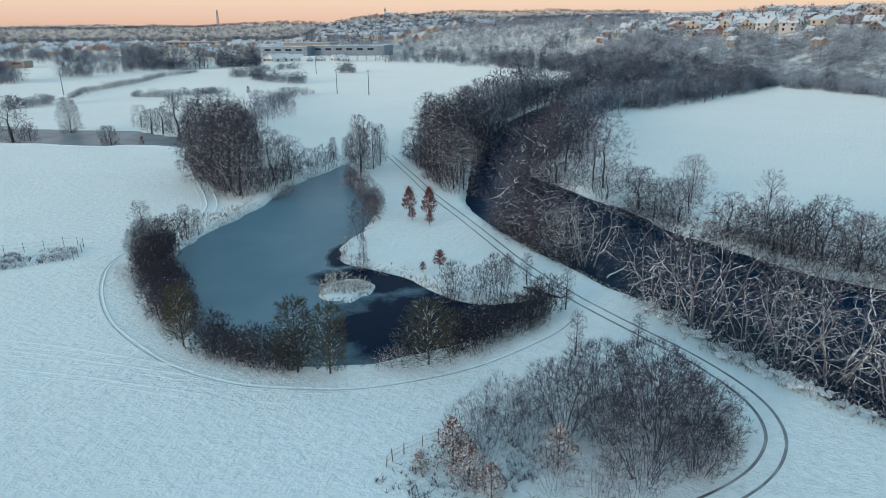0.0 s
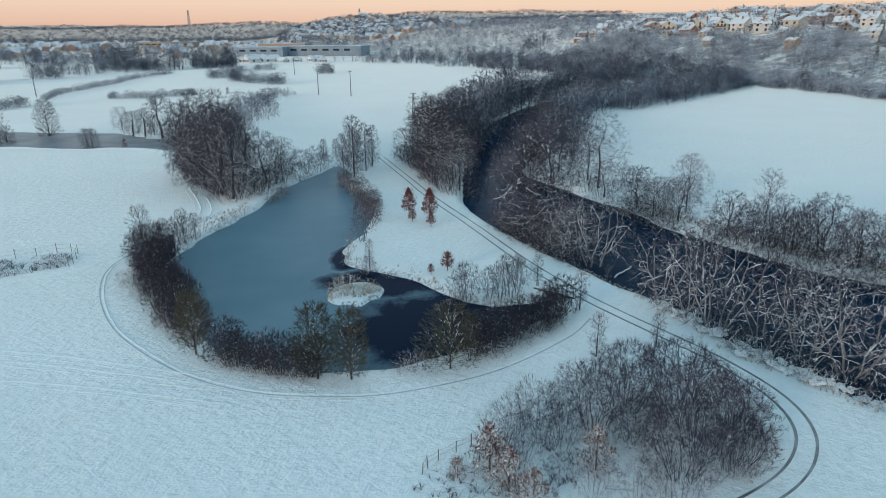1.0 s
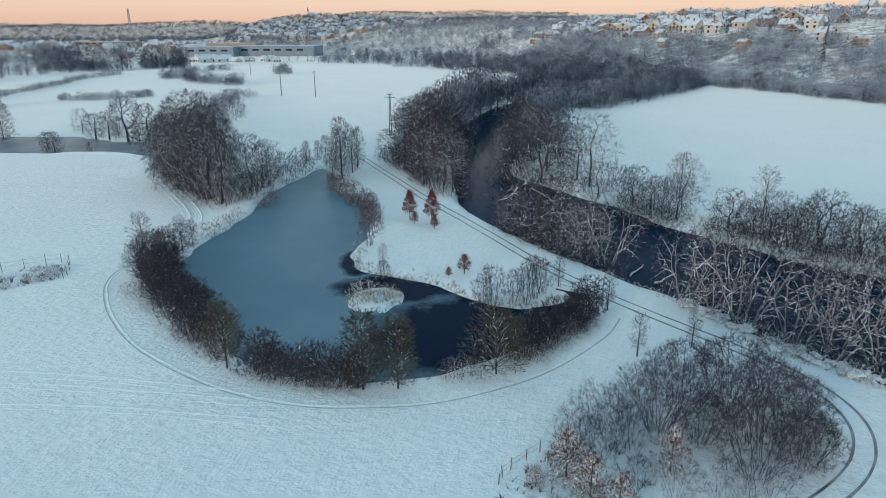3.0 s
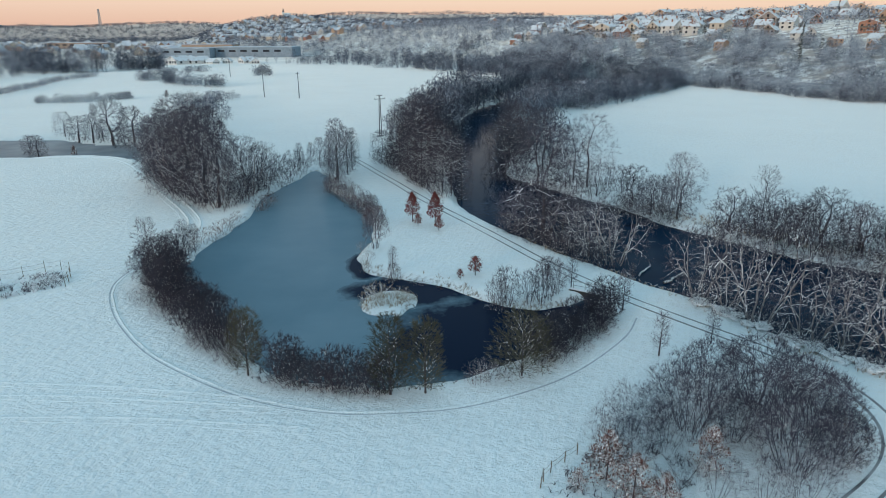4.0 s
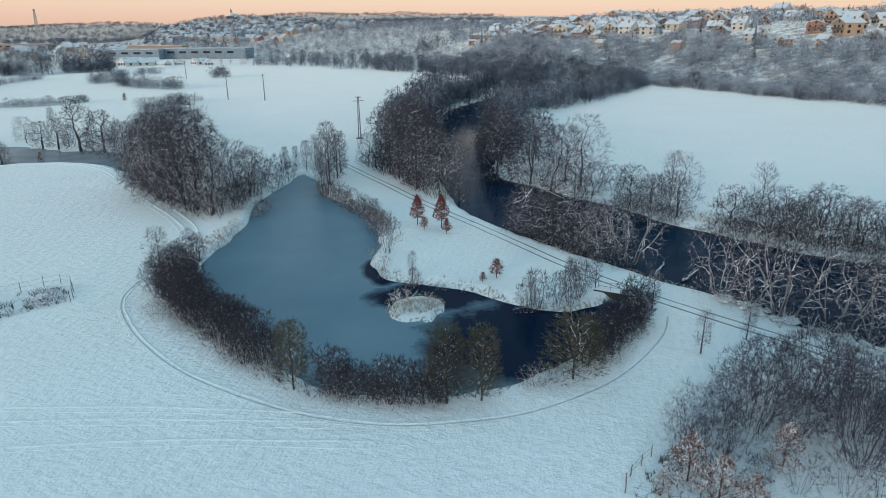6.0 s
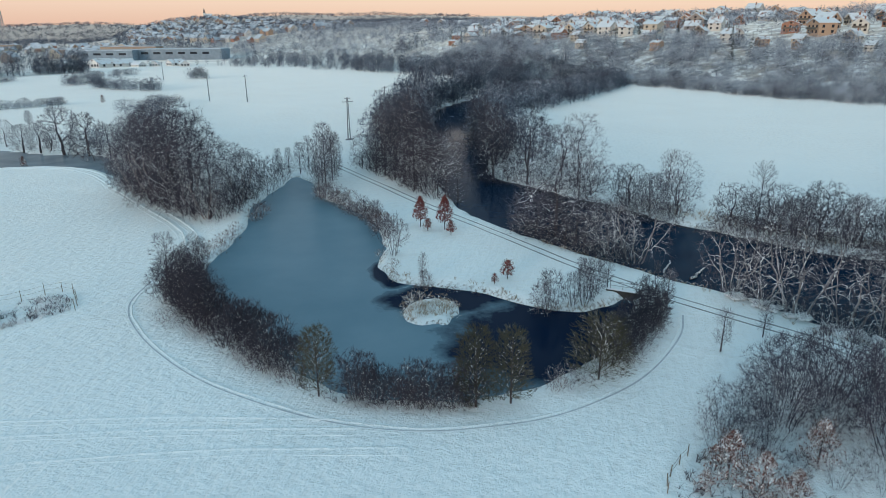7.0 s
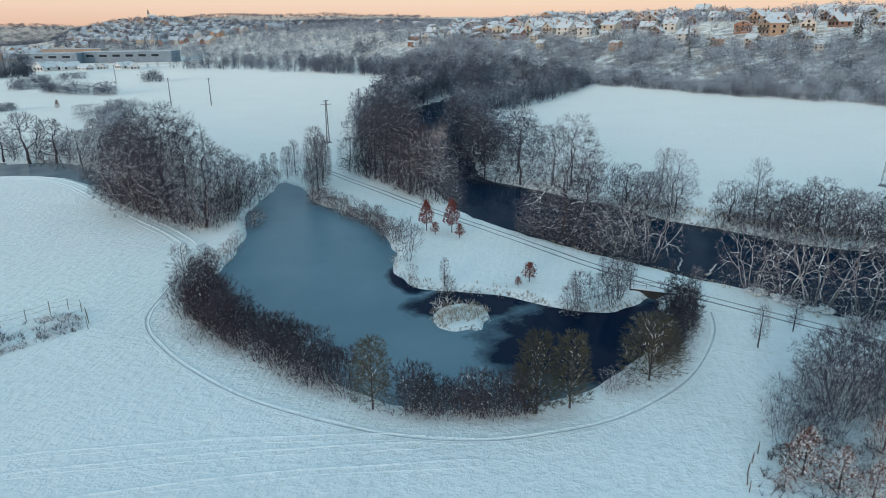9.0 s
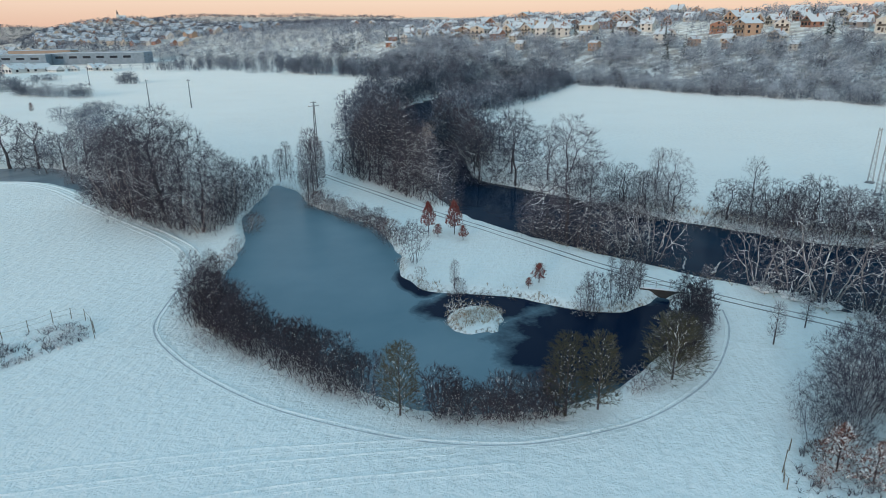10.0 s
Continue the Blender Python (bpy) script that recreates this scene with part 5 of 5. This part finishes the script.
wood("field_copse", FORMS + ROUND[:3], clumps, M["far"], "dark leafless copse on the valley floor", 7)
hedges = strewn(16, [(-164, 278), (-175, 313), (-177, 341), (-179, 370), (-186, 414), (-184, 463)], 2.2, 1.5, 2.8, 2) + strewn(17, [(-138, 283), (-121, 282), (-106, 297)], 1.5, 1.8, 2.8, 3) + strewn(18, [(-137, 411), (-124, 421)], 2.0, 5, 5, 4)
hedges += strewn(19, [(-70, 266), (-63.5, 296)], 2.6, 4, 3.8, 2) + strewn(20, [(-76, 452), (-69, 455)], 1.5, 3, 7, 3) + strewn(21, [(-148, 474), (-124, 518)], 3, 6, 4, 3) + strewn(22, [(5, 545), (28, 540)], 3, 2, 3, 2)
hedges += strewn(23, [(-159, 235), (-158.5, 254)], 2.0, 3, 4, 3) + strewn(28, [(-62, 176), (-55, 205), (-62, 235), (-70, 262)], 3, 6, 4.5, 2) + strewn(37, [(-117, 389), (-98, 374), (-82, 360)], 2.4, 5, 5, 3)
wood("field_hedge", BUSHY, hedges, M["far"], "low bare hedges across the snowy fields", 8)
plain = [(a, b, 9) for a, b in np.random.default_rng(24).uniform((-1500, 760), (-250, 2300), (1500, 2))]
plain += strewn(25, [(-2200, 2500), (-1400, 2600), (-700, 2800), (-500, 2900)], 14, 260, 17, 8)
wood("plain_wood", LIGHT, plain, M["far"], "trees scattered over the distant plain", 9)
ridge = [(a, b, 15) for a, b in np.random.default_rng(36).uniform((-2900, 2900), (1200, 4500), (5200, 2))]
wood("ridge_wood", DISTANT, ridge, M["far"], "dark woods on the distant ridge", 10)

# single trees beyond the channel
mid = [broad_tree(s, 9.0, "lone bare tree beside the icy channel", "twig", snow=0.4, fine=0.024, limbs=19, wide=1.15, group="trees along the channel") for s in (131, 132)]
scatter(mid, [(-79.8, 177, 0.8), (-75, 174, 0.7), (-69, 171, 1.08), (-63, 168, 1.08), (-80.5, 156.4, 0.6), (-53, 148, 0.5), (-57, 164, 0.8), (-52, 160, 0.9), (-109.4, 161, 1.2), (-107, 165, 0.6), (-84, 161, 0.65), (-47, 153, 0.95), (-43, 146, 1.1), (-40, 139, 1.1), (-36, 134, 1.0), (-50, 170, 0.7)], 41)
scatter([slim_tree(135, 10.5, "dense oval bare tree beside the channel", "twig", "bare_tree", "trees along the channel", 0.50, 90, 0.2, 0.016, 0.06, (30, 34))], [(-104, 178.6, 1.05), (-96.5, 231, 0.4)], 42, (1, 1))
scatter([leafy(136, 3.4, "small tree with rusty leaves in the field", "beech", "field_beech", 150, "trees in the field", 0.35, 0.05, 0.22)], [(-91.9, 300, 1.0), (-73.5, 158.6, 0.8)], 43, (1, 1))


# ---- poles, fences, culvert ----
def twin_pole(h, label):
    """A power-line pole of two leaning concrete posts with a crossarm."""
    ob = thing("power_pole", label, "power pole", "power poles")
    for s in (-1, 1):
        bm = bmesh.new()
        rod(bm, (s * 0.34, 0, -0.3), (s * 0.12, 0, h), 0.17, 0.11, 8)
        part("post", bm, M["concrete"], ob)
    for z, w in ((h * 0.9, 1.5), (h * 0.98, 0.8)):
        bm = bmesh.new()
        box(bm, -w, w, -0.09, 0.09, z - 0.09, z + 0.09)
        arm = part("crossarm", bm, M["steel"], ob)
        for x in (-w + 0.1, w - 0.1):
            bm = bmesh.new()
            rod(bm, (x, 0, z + 0.09), (x, 0, z + 0.42), 0.06, 0.045, 8)
            part("insulator", bm, M["white"], arm)
    bm = bmesh.new()
    for z in (h * 0.25, h * 0.5, h * 0.72):
        w = 0.34 - 0.22 * z / h
        box(bm, -w, w, -0.05, 0.05, z - 0.05, z + 0.05)
    part("braces", bm, M["wood"], ob)
    bm = bmesh.new()
    box(bm, -0.9, 0.9, -0.45, 0.45, -0.2, 0.28)
    bmesh.ops.bevel(bm, geom=bm.edges[:], offset=0.05, segments=1, affect="EDGES")
    part("footing", bm, M["concrete"], ob)
    return ob


def single_pole(h, label):
    ob = thing("power_pole", label, "power pole", "power poles")
    bm = bmesh.new()
    rod(bm, (0, 0, -0.3), (0, 0, h), 0.24, 0.15, 8)
    part("post", bm, M["concrete"], ob)
    bm = bmesh.new()
    box(bm, -0.9, 0.9, -0.08, 0.08, h * 0.94, h * 0.965)
    part("crossarm", bm, M["steel"], ob)
    return ob


pole = twin_pole(11.0, "grey twin-post power pole standing in the snowy field")
pole.matrix_basis = pose(-1.2, 174, ground_at(-1.2, 174), 0, 0, 20)


def lattice_pole(h, label):
    """A slim square lattice pole with a crossarm on a concrete footing."""
    ob = thing("power_pole", label, "power pole", "power poles")
    foot, top = 0.42, 0.2
    for sx, sy in ((-1, -1), (1, -1), (1, 1), (-1, 1)):
        bm = bmesh.new()
        rod(bm, (sx * foot, sy * foot, -0.2), (sx * top, sy * top, h), 0.05, 0.04, 5)
        part("leg", bm, M["steel"], ob)
    bm = bmesh.new()
    for i in range(14):
        a, b = foot + (top - foot) * i / 14, foot + (top - foot) * (i + 1) / 14
        z0, z1 = h * i / 14, h * (i + 1) / 14
        k = 1 if i % 2 else -1
        for p, q in (((-k * a, -a, z0), (k * b, -b, z1)), ((-k * a, a, z0), (k * b, b, z1)), ((-a, -k * a, z0), (-b, k * b, z1)), ((a, -k * a, z0), (b, k * b, z1))):
            rod(bm, p, q, 0.025, 0.025, 4)
    tagged(part("bracing", bm, M["steel"], ob), kind="stuff")
    bm = bmesh.new()
    box(bm, -1.6, 1.6, -0.08, 0.08, h * 0.95, h * 0.95 + 0.16)
    part("crossarm", bm, M["steel"], ob)
    bm = bmesh.new()
    box(bm, -0.7, 0.7, -0.7, 0.7, -0.4, 0.22)
    bmesh.ops.bevel(bm, geom=bm.edges[:], offset=0.06, segments=1, affect="EDGES")
    part("footing", bm, M["concrete"], ob)
    return ob


pole = lattice_pole(10.0, "slim steel lattice power pole on a concrete footing")
pole.matrix_basis = pose(78.9, 82.2, ground_at(78.9, 82.2), 0, 0, 25)
copy_thing(pole, pose(86.2, 89.2, ground_at(86.2, 89.2), 0, 0, 25))
pole = single_pole(11.0, "tall slender grey power pole in the snowy field")
for i, (x, y, a) in enumerate([(-33.2, 287, 35), (-49.2, 296, 35), (-92.5, 447, 35), (13.5, 208, 20), (-176.7, 294, 10)]):
    m = pose(x, y, ground_at(x, y), 0, 0, a)
    if i:
        copy_thing(pole, m)
    else:
        pole.matrix_basis = m


def wire_fence(name, line, step, h, label, seed, snow_top=True):
    """Rough wooden posts with a sagging top rail of wire loaded with snow."""
    rng = random.Random(seed)
    ob = thing(name, label, "fence")
    p = spline(line, step)
    tops = []
    for x, y in p:
        z = ground_at(x, y)
        lean = (rng.uniform(-0.08, 0.08), rng.uniform(-0.08, 0.08))
        bm = bmesh.new()
        rod(bm, (x, y, z - 0.2), (x + lean[0], y + lean[1], z + h * rng.uniform(0.9, 1.15)), 0.04, 0.03, 6)
        part("post", bm, M["wood"], ob)
        tops.append((x + lean[0], y + lean[1], z + h * 0.9))
    for k in (0.9, 0.5):
        run = []
        for a, b in zip(tops[:-1], tops[1:]):
            a, b = Vector(a) - Vector((0, 0, h * (0.9 - k))), Vector(b) - Vector((0, 0, h * (0.9 - k)))
            sag = (a + b) / 2 - Vector((0, 0, 0.06))
            run += [(*a, *sag, 0.01, 0.01, 0), (*sag, *b, 0.01, 0.01, 0)]
        v, f = chain(run, 4)
        part("wire", raw_mesh("wire", v, [f], M["wood"]), None, ob)
    return ob


wire_fence("wire_fence", [(-52, 70.2), (-46.4, 72.3), (-41.2, 75.2), (-38.9, 72.2), (-38.3, 69.4)], 1.9, 1.25, "wire fence with rough wooden posts round a weedy plot", 1)
wire_fence("wire_fence", [(4.4, 31.4), (5.4, 32.7), (7.6, 34.2)], 2.2, 0.85, "short wire fence with thin posts at the thicket edge", 2)
wire_fence("wire_fence", [(-23, 141), (-17, 145), (-11, 147), (-9, 141)], 3.0, 1.3, "wire fence with posts at the pond inlet", 3)


def tufts(name, ring, count, h, material, label, seed, spread=0.5):
    """Dry stalks and weeds that stick out of the snow."""
    rng = np.random.default_rng(seed)
    ring = np.array(ring, float)
    lo, hi = ring.min(0), ring.max(0)
    p = rng.uniform(lo, hi, (count * 4, 2))
    p = p[inside(p[:, 0], p[:, 1], ring)][:count]
    p = p[lattice(p[:, 0], p[:, 1], 1.1, seed) > -0.25]
    z = height(p[:, 0], p[:, 1])
    segs = []
    for (x, y), z0 in zip(p, z):
        for _ in range(4):
            dx, dy = rng.normal(0, spread * h, 2)
            a = rng.uniform(0.5, 1.1) * h
            segs.append((x, y, z0 - 0.05, x + dx * 0.5, y + dy * 0.5, z0 + a * 0.7, 0.016, 0.012, 0))
            segs.append((x + dx * 0.5, y + dy * 0.5, z0 + a * 0.7, x + dx * 1.2, y + dy * 1.2, z0 + a, 0.012, 0.006, 0))
    v, f = tubes(segs, 3)
    ob = new(name, raw_mesh(name, v, [f], material))
    return tagged(ob, label, "weeds", kind="stuff")


a = np.linspace(0, 2 * math.pi, 18, endpoint=False)
tufts("islet_weeds", np.column_stack([ISLE[0] + 3.0 * np.cos(a), ISLE[1] + 2.6 * np.sin(a)]), 260, 0.45, M["reed"], "dry weeds poking through the snow on the islet", 3)
tufts("plot_weeds", [(-52, 69.4), (-46.4, 71.6), (-41.6, 74.4), (-39.4, 72), (-38.8, 69.4), (-44.8, 65.6), (-52, 62)], 500, 0.5, M["twig"], "dense weeds inside the fenced plot", 4)
tufts("plot_snow", [(-52, 69.4), (-46.4, 71.6), (-41.6, 74.4), (-39.4, 72), (-38.8, 69.4), (-44.8, 65.6), (-52, 62)], 800, 0.42, M["cover"], "snow-laden stalks inside the fenced plot", 14)
shore = spline([(-6.9, 76), (-6.0, 71.0), (-3, 68.8), (0.8, 67.2), (3.4, 64.4), (6.2, 60.4), (10, 57.9), (14.5, 58.2)], 1.0)
tufts("shore_weeds", np.concatenate([shore + (0.2, 0.2), (shore + (0.7, 1.1))[::-1]]), 420, 0.4, M["reed"], "dry brown grass along the meadow shore", 5)
shore = spline([(17, 55.5), (13, 51.2), (9, 47.9), (3, 44.9), (-3, 43.9), (-8.5, 44.7), (-13, 46.8), (-17, 51.5), (-20, 56), (-24, 61.5), (-28, 70)], 1.5)
tufts("bank_weeds", np.concatenate([shore, (shore + (-1.0, -0.9))[::-1]]), 900, 0.5, M["twig"], "brown stalks under the shrubs of the pond bank", 6)
shore = spline([(16, 80), (20, 72.2), (23.5, 66.5), (27.5, 57.5), (30.5, 49), (34, 43.5), (39, 37)], 1.5)
tufts("river_weeds", np.concatenate([shore, (shore + (-1.3, -0.8))[::-1]]), 700, 0.4, M["reed"], "snowy dry grass along the river bank", 7)
shore = spline([(36.5, 92), (40, 85), (44.5, 78.5), (50.5, 69.5), (56.5, 64.5), (73, 54.5)], 1.5)
tufts("far_bank_weeds", np.concatenate([shore, (shore + (4.0, 3.5))[::-1]]), 1300, 0.6, M["reed"], "snowy reeds on the far river bank", 8)
tufts("thicket_weeds", [(3.6, 30.4), (8, 34.2), (14, 35), (16, 30), (12, 26), (6, 27)], 420, 0.4, M["twig"], "thin stalks poking through snow in the thicket", 9)


def culvert():
    ob = thing("culvert", "concrete culvert head with a low rail beside the lane", "culvert")
    z = ground_at(18.6, 60.8)
    bm = bmesh.new()
    box(bm, -2.4, 2.4, -0.25, 0.25, -1.3, 0.12, pose(17.6, 59.9, z, 0, 0, -38))
    bmesh.ops.bevel(bm, geom=bm.edges[:], offset=0.04, segments=2, affect="EDGES")
    # dark colour of the wall stands in for the shaded opening
    part("head_wall", bm, M["shaded_concrete"], ob)
    bm = bmesh.new()
    box(bm, -2.35, 2.35, -0.22, 0.22, 0.125, 0.2, pose(17.6, 59.9, z, 0, 0, -38))
    bmesh.ops.bevel(bm, geom=bm.edges[:], offset=0.03, segments=2, affect="EDGES")
    part("snow_cap", bm, M["cover"], ob)
    for k in (-2.0, -0.7, 0.7, 2.0):
        bm = bmesh.new()
        p = pose(17.6, 59.9, z, 0, 0, -38) @ Vector((k, 0.1, 0))
        rod(bm, p, p + Vector((0, 0, 1.0)), 0.035, 0.035, 8)
        part("rail_post", bm, M["steel"], ob)
    for h in (0.55, 1.0):
        bm = bmesh.new()
        m = pose(17.6, 59.9, z, 0, 0, -38)
        rod(bm, m @ Vector((-2.1, 0.1, h)), m @ Vector((2.1, 0.1, h)), 0.03, 0.03, 8)
        part("rail", bm, M["steel"], ob)
    return ob


culvert()
scatter([shrub(161, 0.9, 0.8, "small snow-laden shrub on the islet", "reed", 9, 0.9, 0.008, (4, 6), group="islet shrubs", steep=0.6, fat=0.02, twigs=(5, 7))], [(-5.6, 61.6, 1.2), (-4.4, 63.0, 1.3), (-2.2, 62.8, 1.1), (-1.4, 61, 1.0), (-4.6, 60, 0.9), (-5.0, 62.6, 1.4)], 71)


def log(a, b, r, label):
    rng = random.Random(int(abs(a[0]) * 100))
    ob = thing("fallen_trunk", label, "fallen trunk")
    segs, pts = [], [Vector(a).lerp(Vector(b), t) + Vector((rng.uniform(-.2, .2), rng.uniform(-.2, .2), 0)) for t in np.linspace(0, 1, 6)]
    for i in range(5):
        segs.append((*pts[i], *pts[i + 1], r * (1 - 0.12 * i), r * (1 - 0.12 * (i + 1)), 0))
    v, f = tubes(segs, 7)
    part("trunk", raw_mesh("trunk", v, [f], M["bark"]), None, ob)
    v, f = lying(segs, 1.0, rng, 0.06)
    part("snow_load", raw_mesh("snow_load", v, [f], M["cover"]), None, ob)
    return ob


def ledge():
    """The snowed-up shelf of driftwood at the far bank."""
    ob = thing("snowy_ledge", "flat snow-covered ledge of driftwood at the water", "ledge")
    rng = np.random.default_rng(5)
    bm = bmesh.new()
    a = np.linspace(0, 2 * math.pi, 26, endpoint=False)
    rim_p = [(42.6 + 3.4 * math.cos(t) * rng.uniform(0.8, 1.1), 84.2 + 1.7 * math.sin(t) * rng.uniform(0.8, 1.1)) for t in a]
    rings = [[bm.verts.new((42.6 + (x - 42.6) * k, 84.2 + (y - 84.2) * k, z)) for x, y in rim_p] for k, z in ((1.0, -0.95), (1.02, -0.55), (0.9, -0.33), (0.5, -0.22))]
    for r0, r1 in zip(rings[:-1], rings[1:]):
        for i in range(len(a)):
            bm.faces.new((r0[i], r0[(i + 1) % len(a)], r1[(i + 1) % len(a)], r1[i]))
    bm.faces.new(rings[-1])
    part("snow_bed", bm, M["cover"], ob)
    return ob


ledge()
log((40.2, 83.2, -0.42), (45.4, 83.4, -0.40), 0.13, "dark driftwood trunk on the snowy ledge")
log((27.5, 63.5, -0.62), (31, 66, -0.5), 0.14, "snow-covered trunk lying in the river")
log((25.8, 66.2, -0.65), (28.6, 69.4, -0.55), 0.1, "snow-covered trunk lying in the river")

def hall(w, d, h, x, y, turn, label, cladding="hall"):
    ob = thing("industrial_hall", label, "industrial hall", "industrial halls")
    bm = bmesh.new()
    box(bm, -w / 2, w / 2, -d / 2, d / 2, -1, h)
    part("wall", bm, M[cladding], ob)
    bm = bmesh.new()
    box(bm, -w / 2 - 0.3, w / 2 + 0.3, -d / 2 - 0.3, d / 2 + 0.3, h, h + 0.7)
    bmesh.ops.bevel(bm, geom=bm.edges[:], offset=0.15, segments=1, affect="EDGES")
    part("roof", bm, M["far_roof"], ob, "flat roof under snow")
    for i in range(int(w / 14)):
        bm = bmesh.new()
        bx = -w / 2 + 7 + 14 * i
        box(bm, bx - 4, bx + 4, -d / 2 - 0.12, -d / 2 - 0.02, h * 0.55, h * 0.75)
        part("window", bm, M["glass"], ob)
    ob.matrix_basis = pose(x, y, ground_at(x, y), 0, 0, turn)
    return ob


hall(95, 45, 12, -135, 860, -8, "long blue-grey factory hall with flat snowy roof")
hall(60, 40, 11, -215, 850, -8, "wide grey factory hall with flat snowy roof")
hall(70, 30, 14, -215, 960, -8, "brown factory hall with flat snowy roof", "hall_warm")
hall(50, 30, 10, -300, 1000, 5, "brown storage hall under snow", "hall_warm")
hall(28, 16, 5.5, -385, 560, 10, "low red-brown barn with snowy roof", "hall_warm")
hall(120, 40, 12, -600, 1500, 0, "distant warm-coloured hall with snowy roof", "hall_warm")
tents = gable_house(8, 14, 2.6, 2.6, "garden_house", "small white garden house with snowy roof", 1, plain=True, group="row of white garden houses", wall_m="white")
rng = random.Random(12)
for i in range(9):
    x, y = -214 + 13.5 * i + rng.uniform(-3, 3), 655 + rng.uniform(-12, 8)
    m = pose(x, y, ground_at(x, y), 0, 0, rng.uniform(-60, 60)) @ Matrix.Scale(rng.uniform(0.9, 1.5), 4)
    if i:
        copy_thing(tents, m)
    else:
        tents.matrix_basis = m


def church(x, y):
    ob = thing("church", "white church with a tall spired tower on the hilltop", "church")
    bm = bmesh.new()
    box(bm, -5, 5, -5, 5, -3, 26)
    part("tower", bm, M["white"], ob)
    bm = bmesh.new()
    for z0, z1, r0, r1 in ((26, 30, 6.2, 3.4), (30, 34, 3.0, 3.0), (34, 46, 3.4, 0.2)):
        rod(bm, (0, 0, z0), (0, 0, z1), r0, r1, 8)
    part("spire", bm, M["slate"], ob)
    bm = bmesh.new()
    box(bm, 5, 34, -8, 8, -3, 13)
    part("nave", bm, M["white"], ob)
    bm = bmesh.new()
    p = [(4.5, -9, 13), (4.5, 9, 13), (4.5, 0, 22), (34.5, -9, 13), (34.5, 9, 13), (34.5, 0, 22)]
    v = [bm.verts.new(q) for q in p]
    for f in ((0, 2, 1), (3, 4, 5), (0, 3, 5, 2), (1, 2, 5, 4), (0, 1, 4, 3)):
        bm.faces.new([v[i] for i in f])
    bmesh.ops.recalc_face_normals(bm, faces=bm.faces[:])
    part("roof", bm, M["roof"], ob)
    ob.matrix_basis = pose(x, y, ground_at(x, y), 0, 0, 10) @ Matrix.Scale(0.75, 4)
    return ob


church(-292, 2562)


def lattice_mast(x, y, h):
    ob = thing("lattice_mast", "tall steel lattice mast on the distant plain", "mast")
    for sx, sy in ((-1, -1), (1, -1), (1, 1), (-1, 1)):
        bm = bmesh.new()
        rod(bm, (sx * 3.2, sy * 3.2, -1), (sx * 1.0, sy * 1.0, h), 0.6, 0.5, 5)
        part("leg", bm, M["steel"], ob)
    bm = bmesh.new()
    for i in range(9):
        z0, z1 = h * i / 9, h * (i + 1) / 9
        a, b = 3.2 - 2.2 * i / 9, 3.2 - 2.2 * (i + 1) / 9
        rod(bm, (-a, -a, z0), (b, -b, z1), 0.25, 0.25, 4)
        rod(bm, (a, -a, z0), (-b, -b, z1), 0.25, 0.25, 4)
        rod(bm, (-a, -a, z0), (-b, b, z1), 0.25, 0.25, 4)
    part("bracing", bm, M["steel"], ob)
    ob.matrix_basis = pose(x, y, ground_at(x, y)) @ Matrix.Scale(2.2, 4)
    return ob


lattice_mast(-1287, 3500, 54)
firs = [spruce(s, 11, "dark spruce with snow on its boughs") for s in (141, 142)]
rng = random.Random(9)
spots = [(p[0], p[1], rng.uniform(0.6, 1.1)) for p in hill_places(31, 110, (120, 460), (120, 800), 50, 330, 1)] + [(206, 300, 1.2), (214, 296, 1.0)]
scatter(firs, spots, 44)
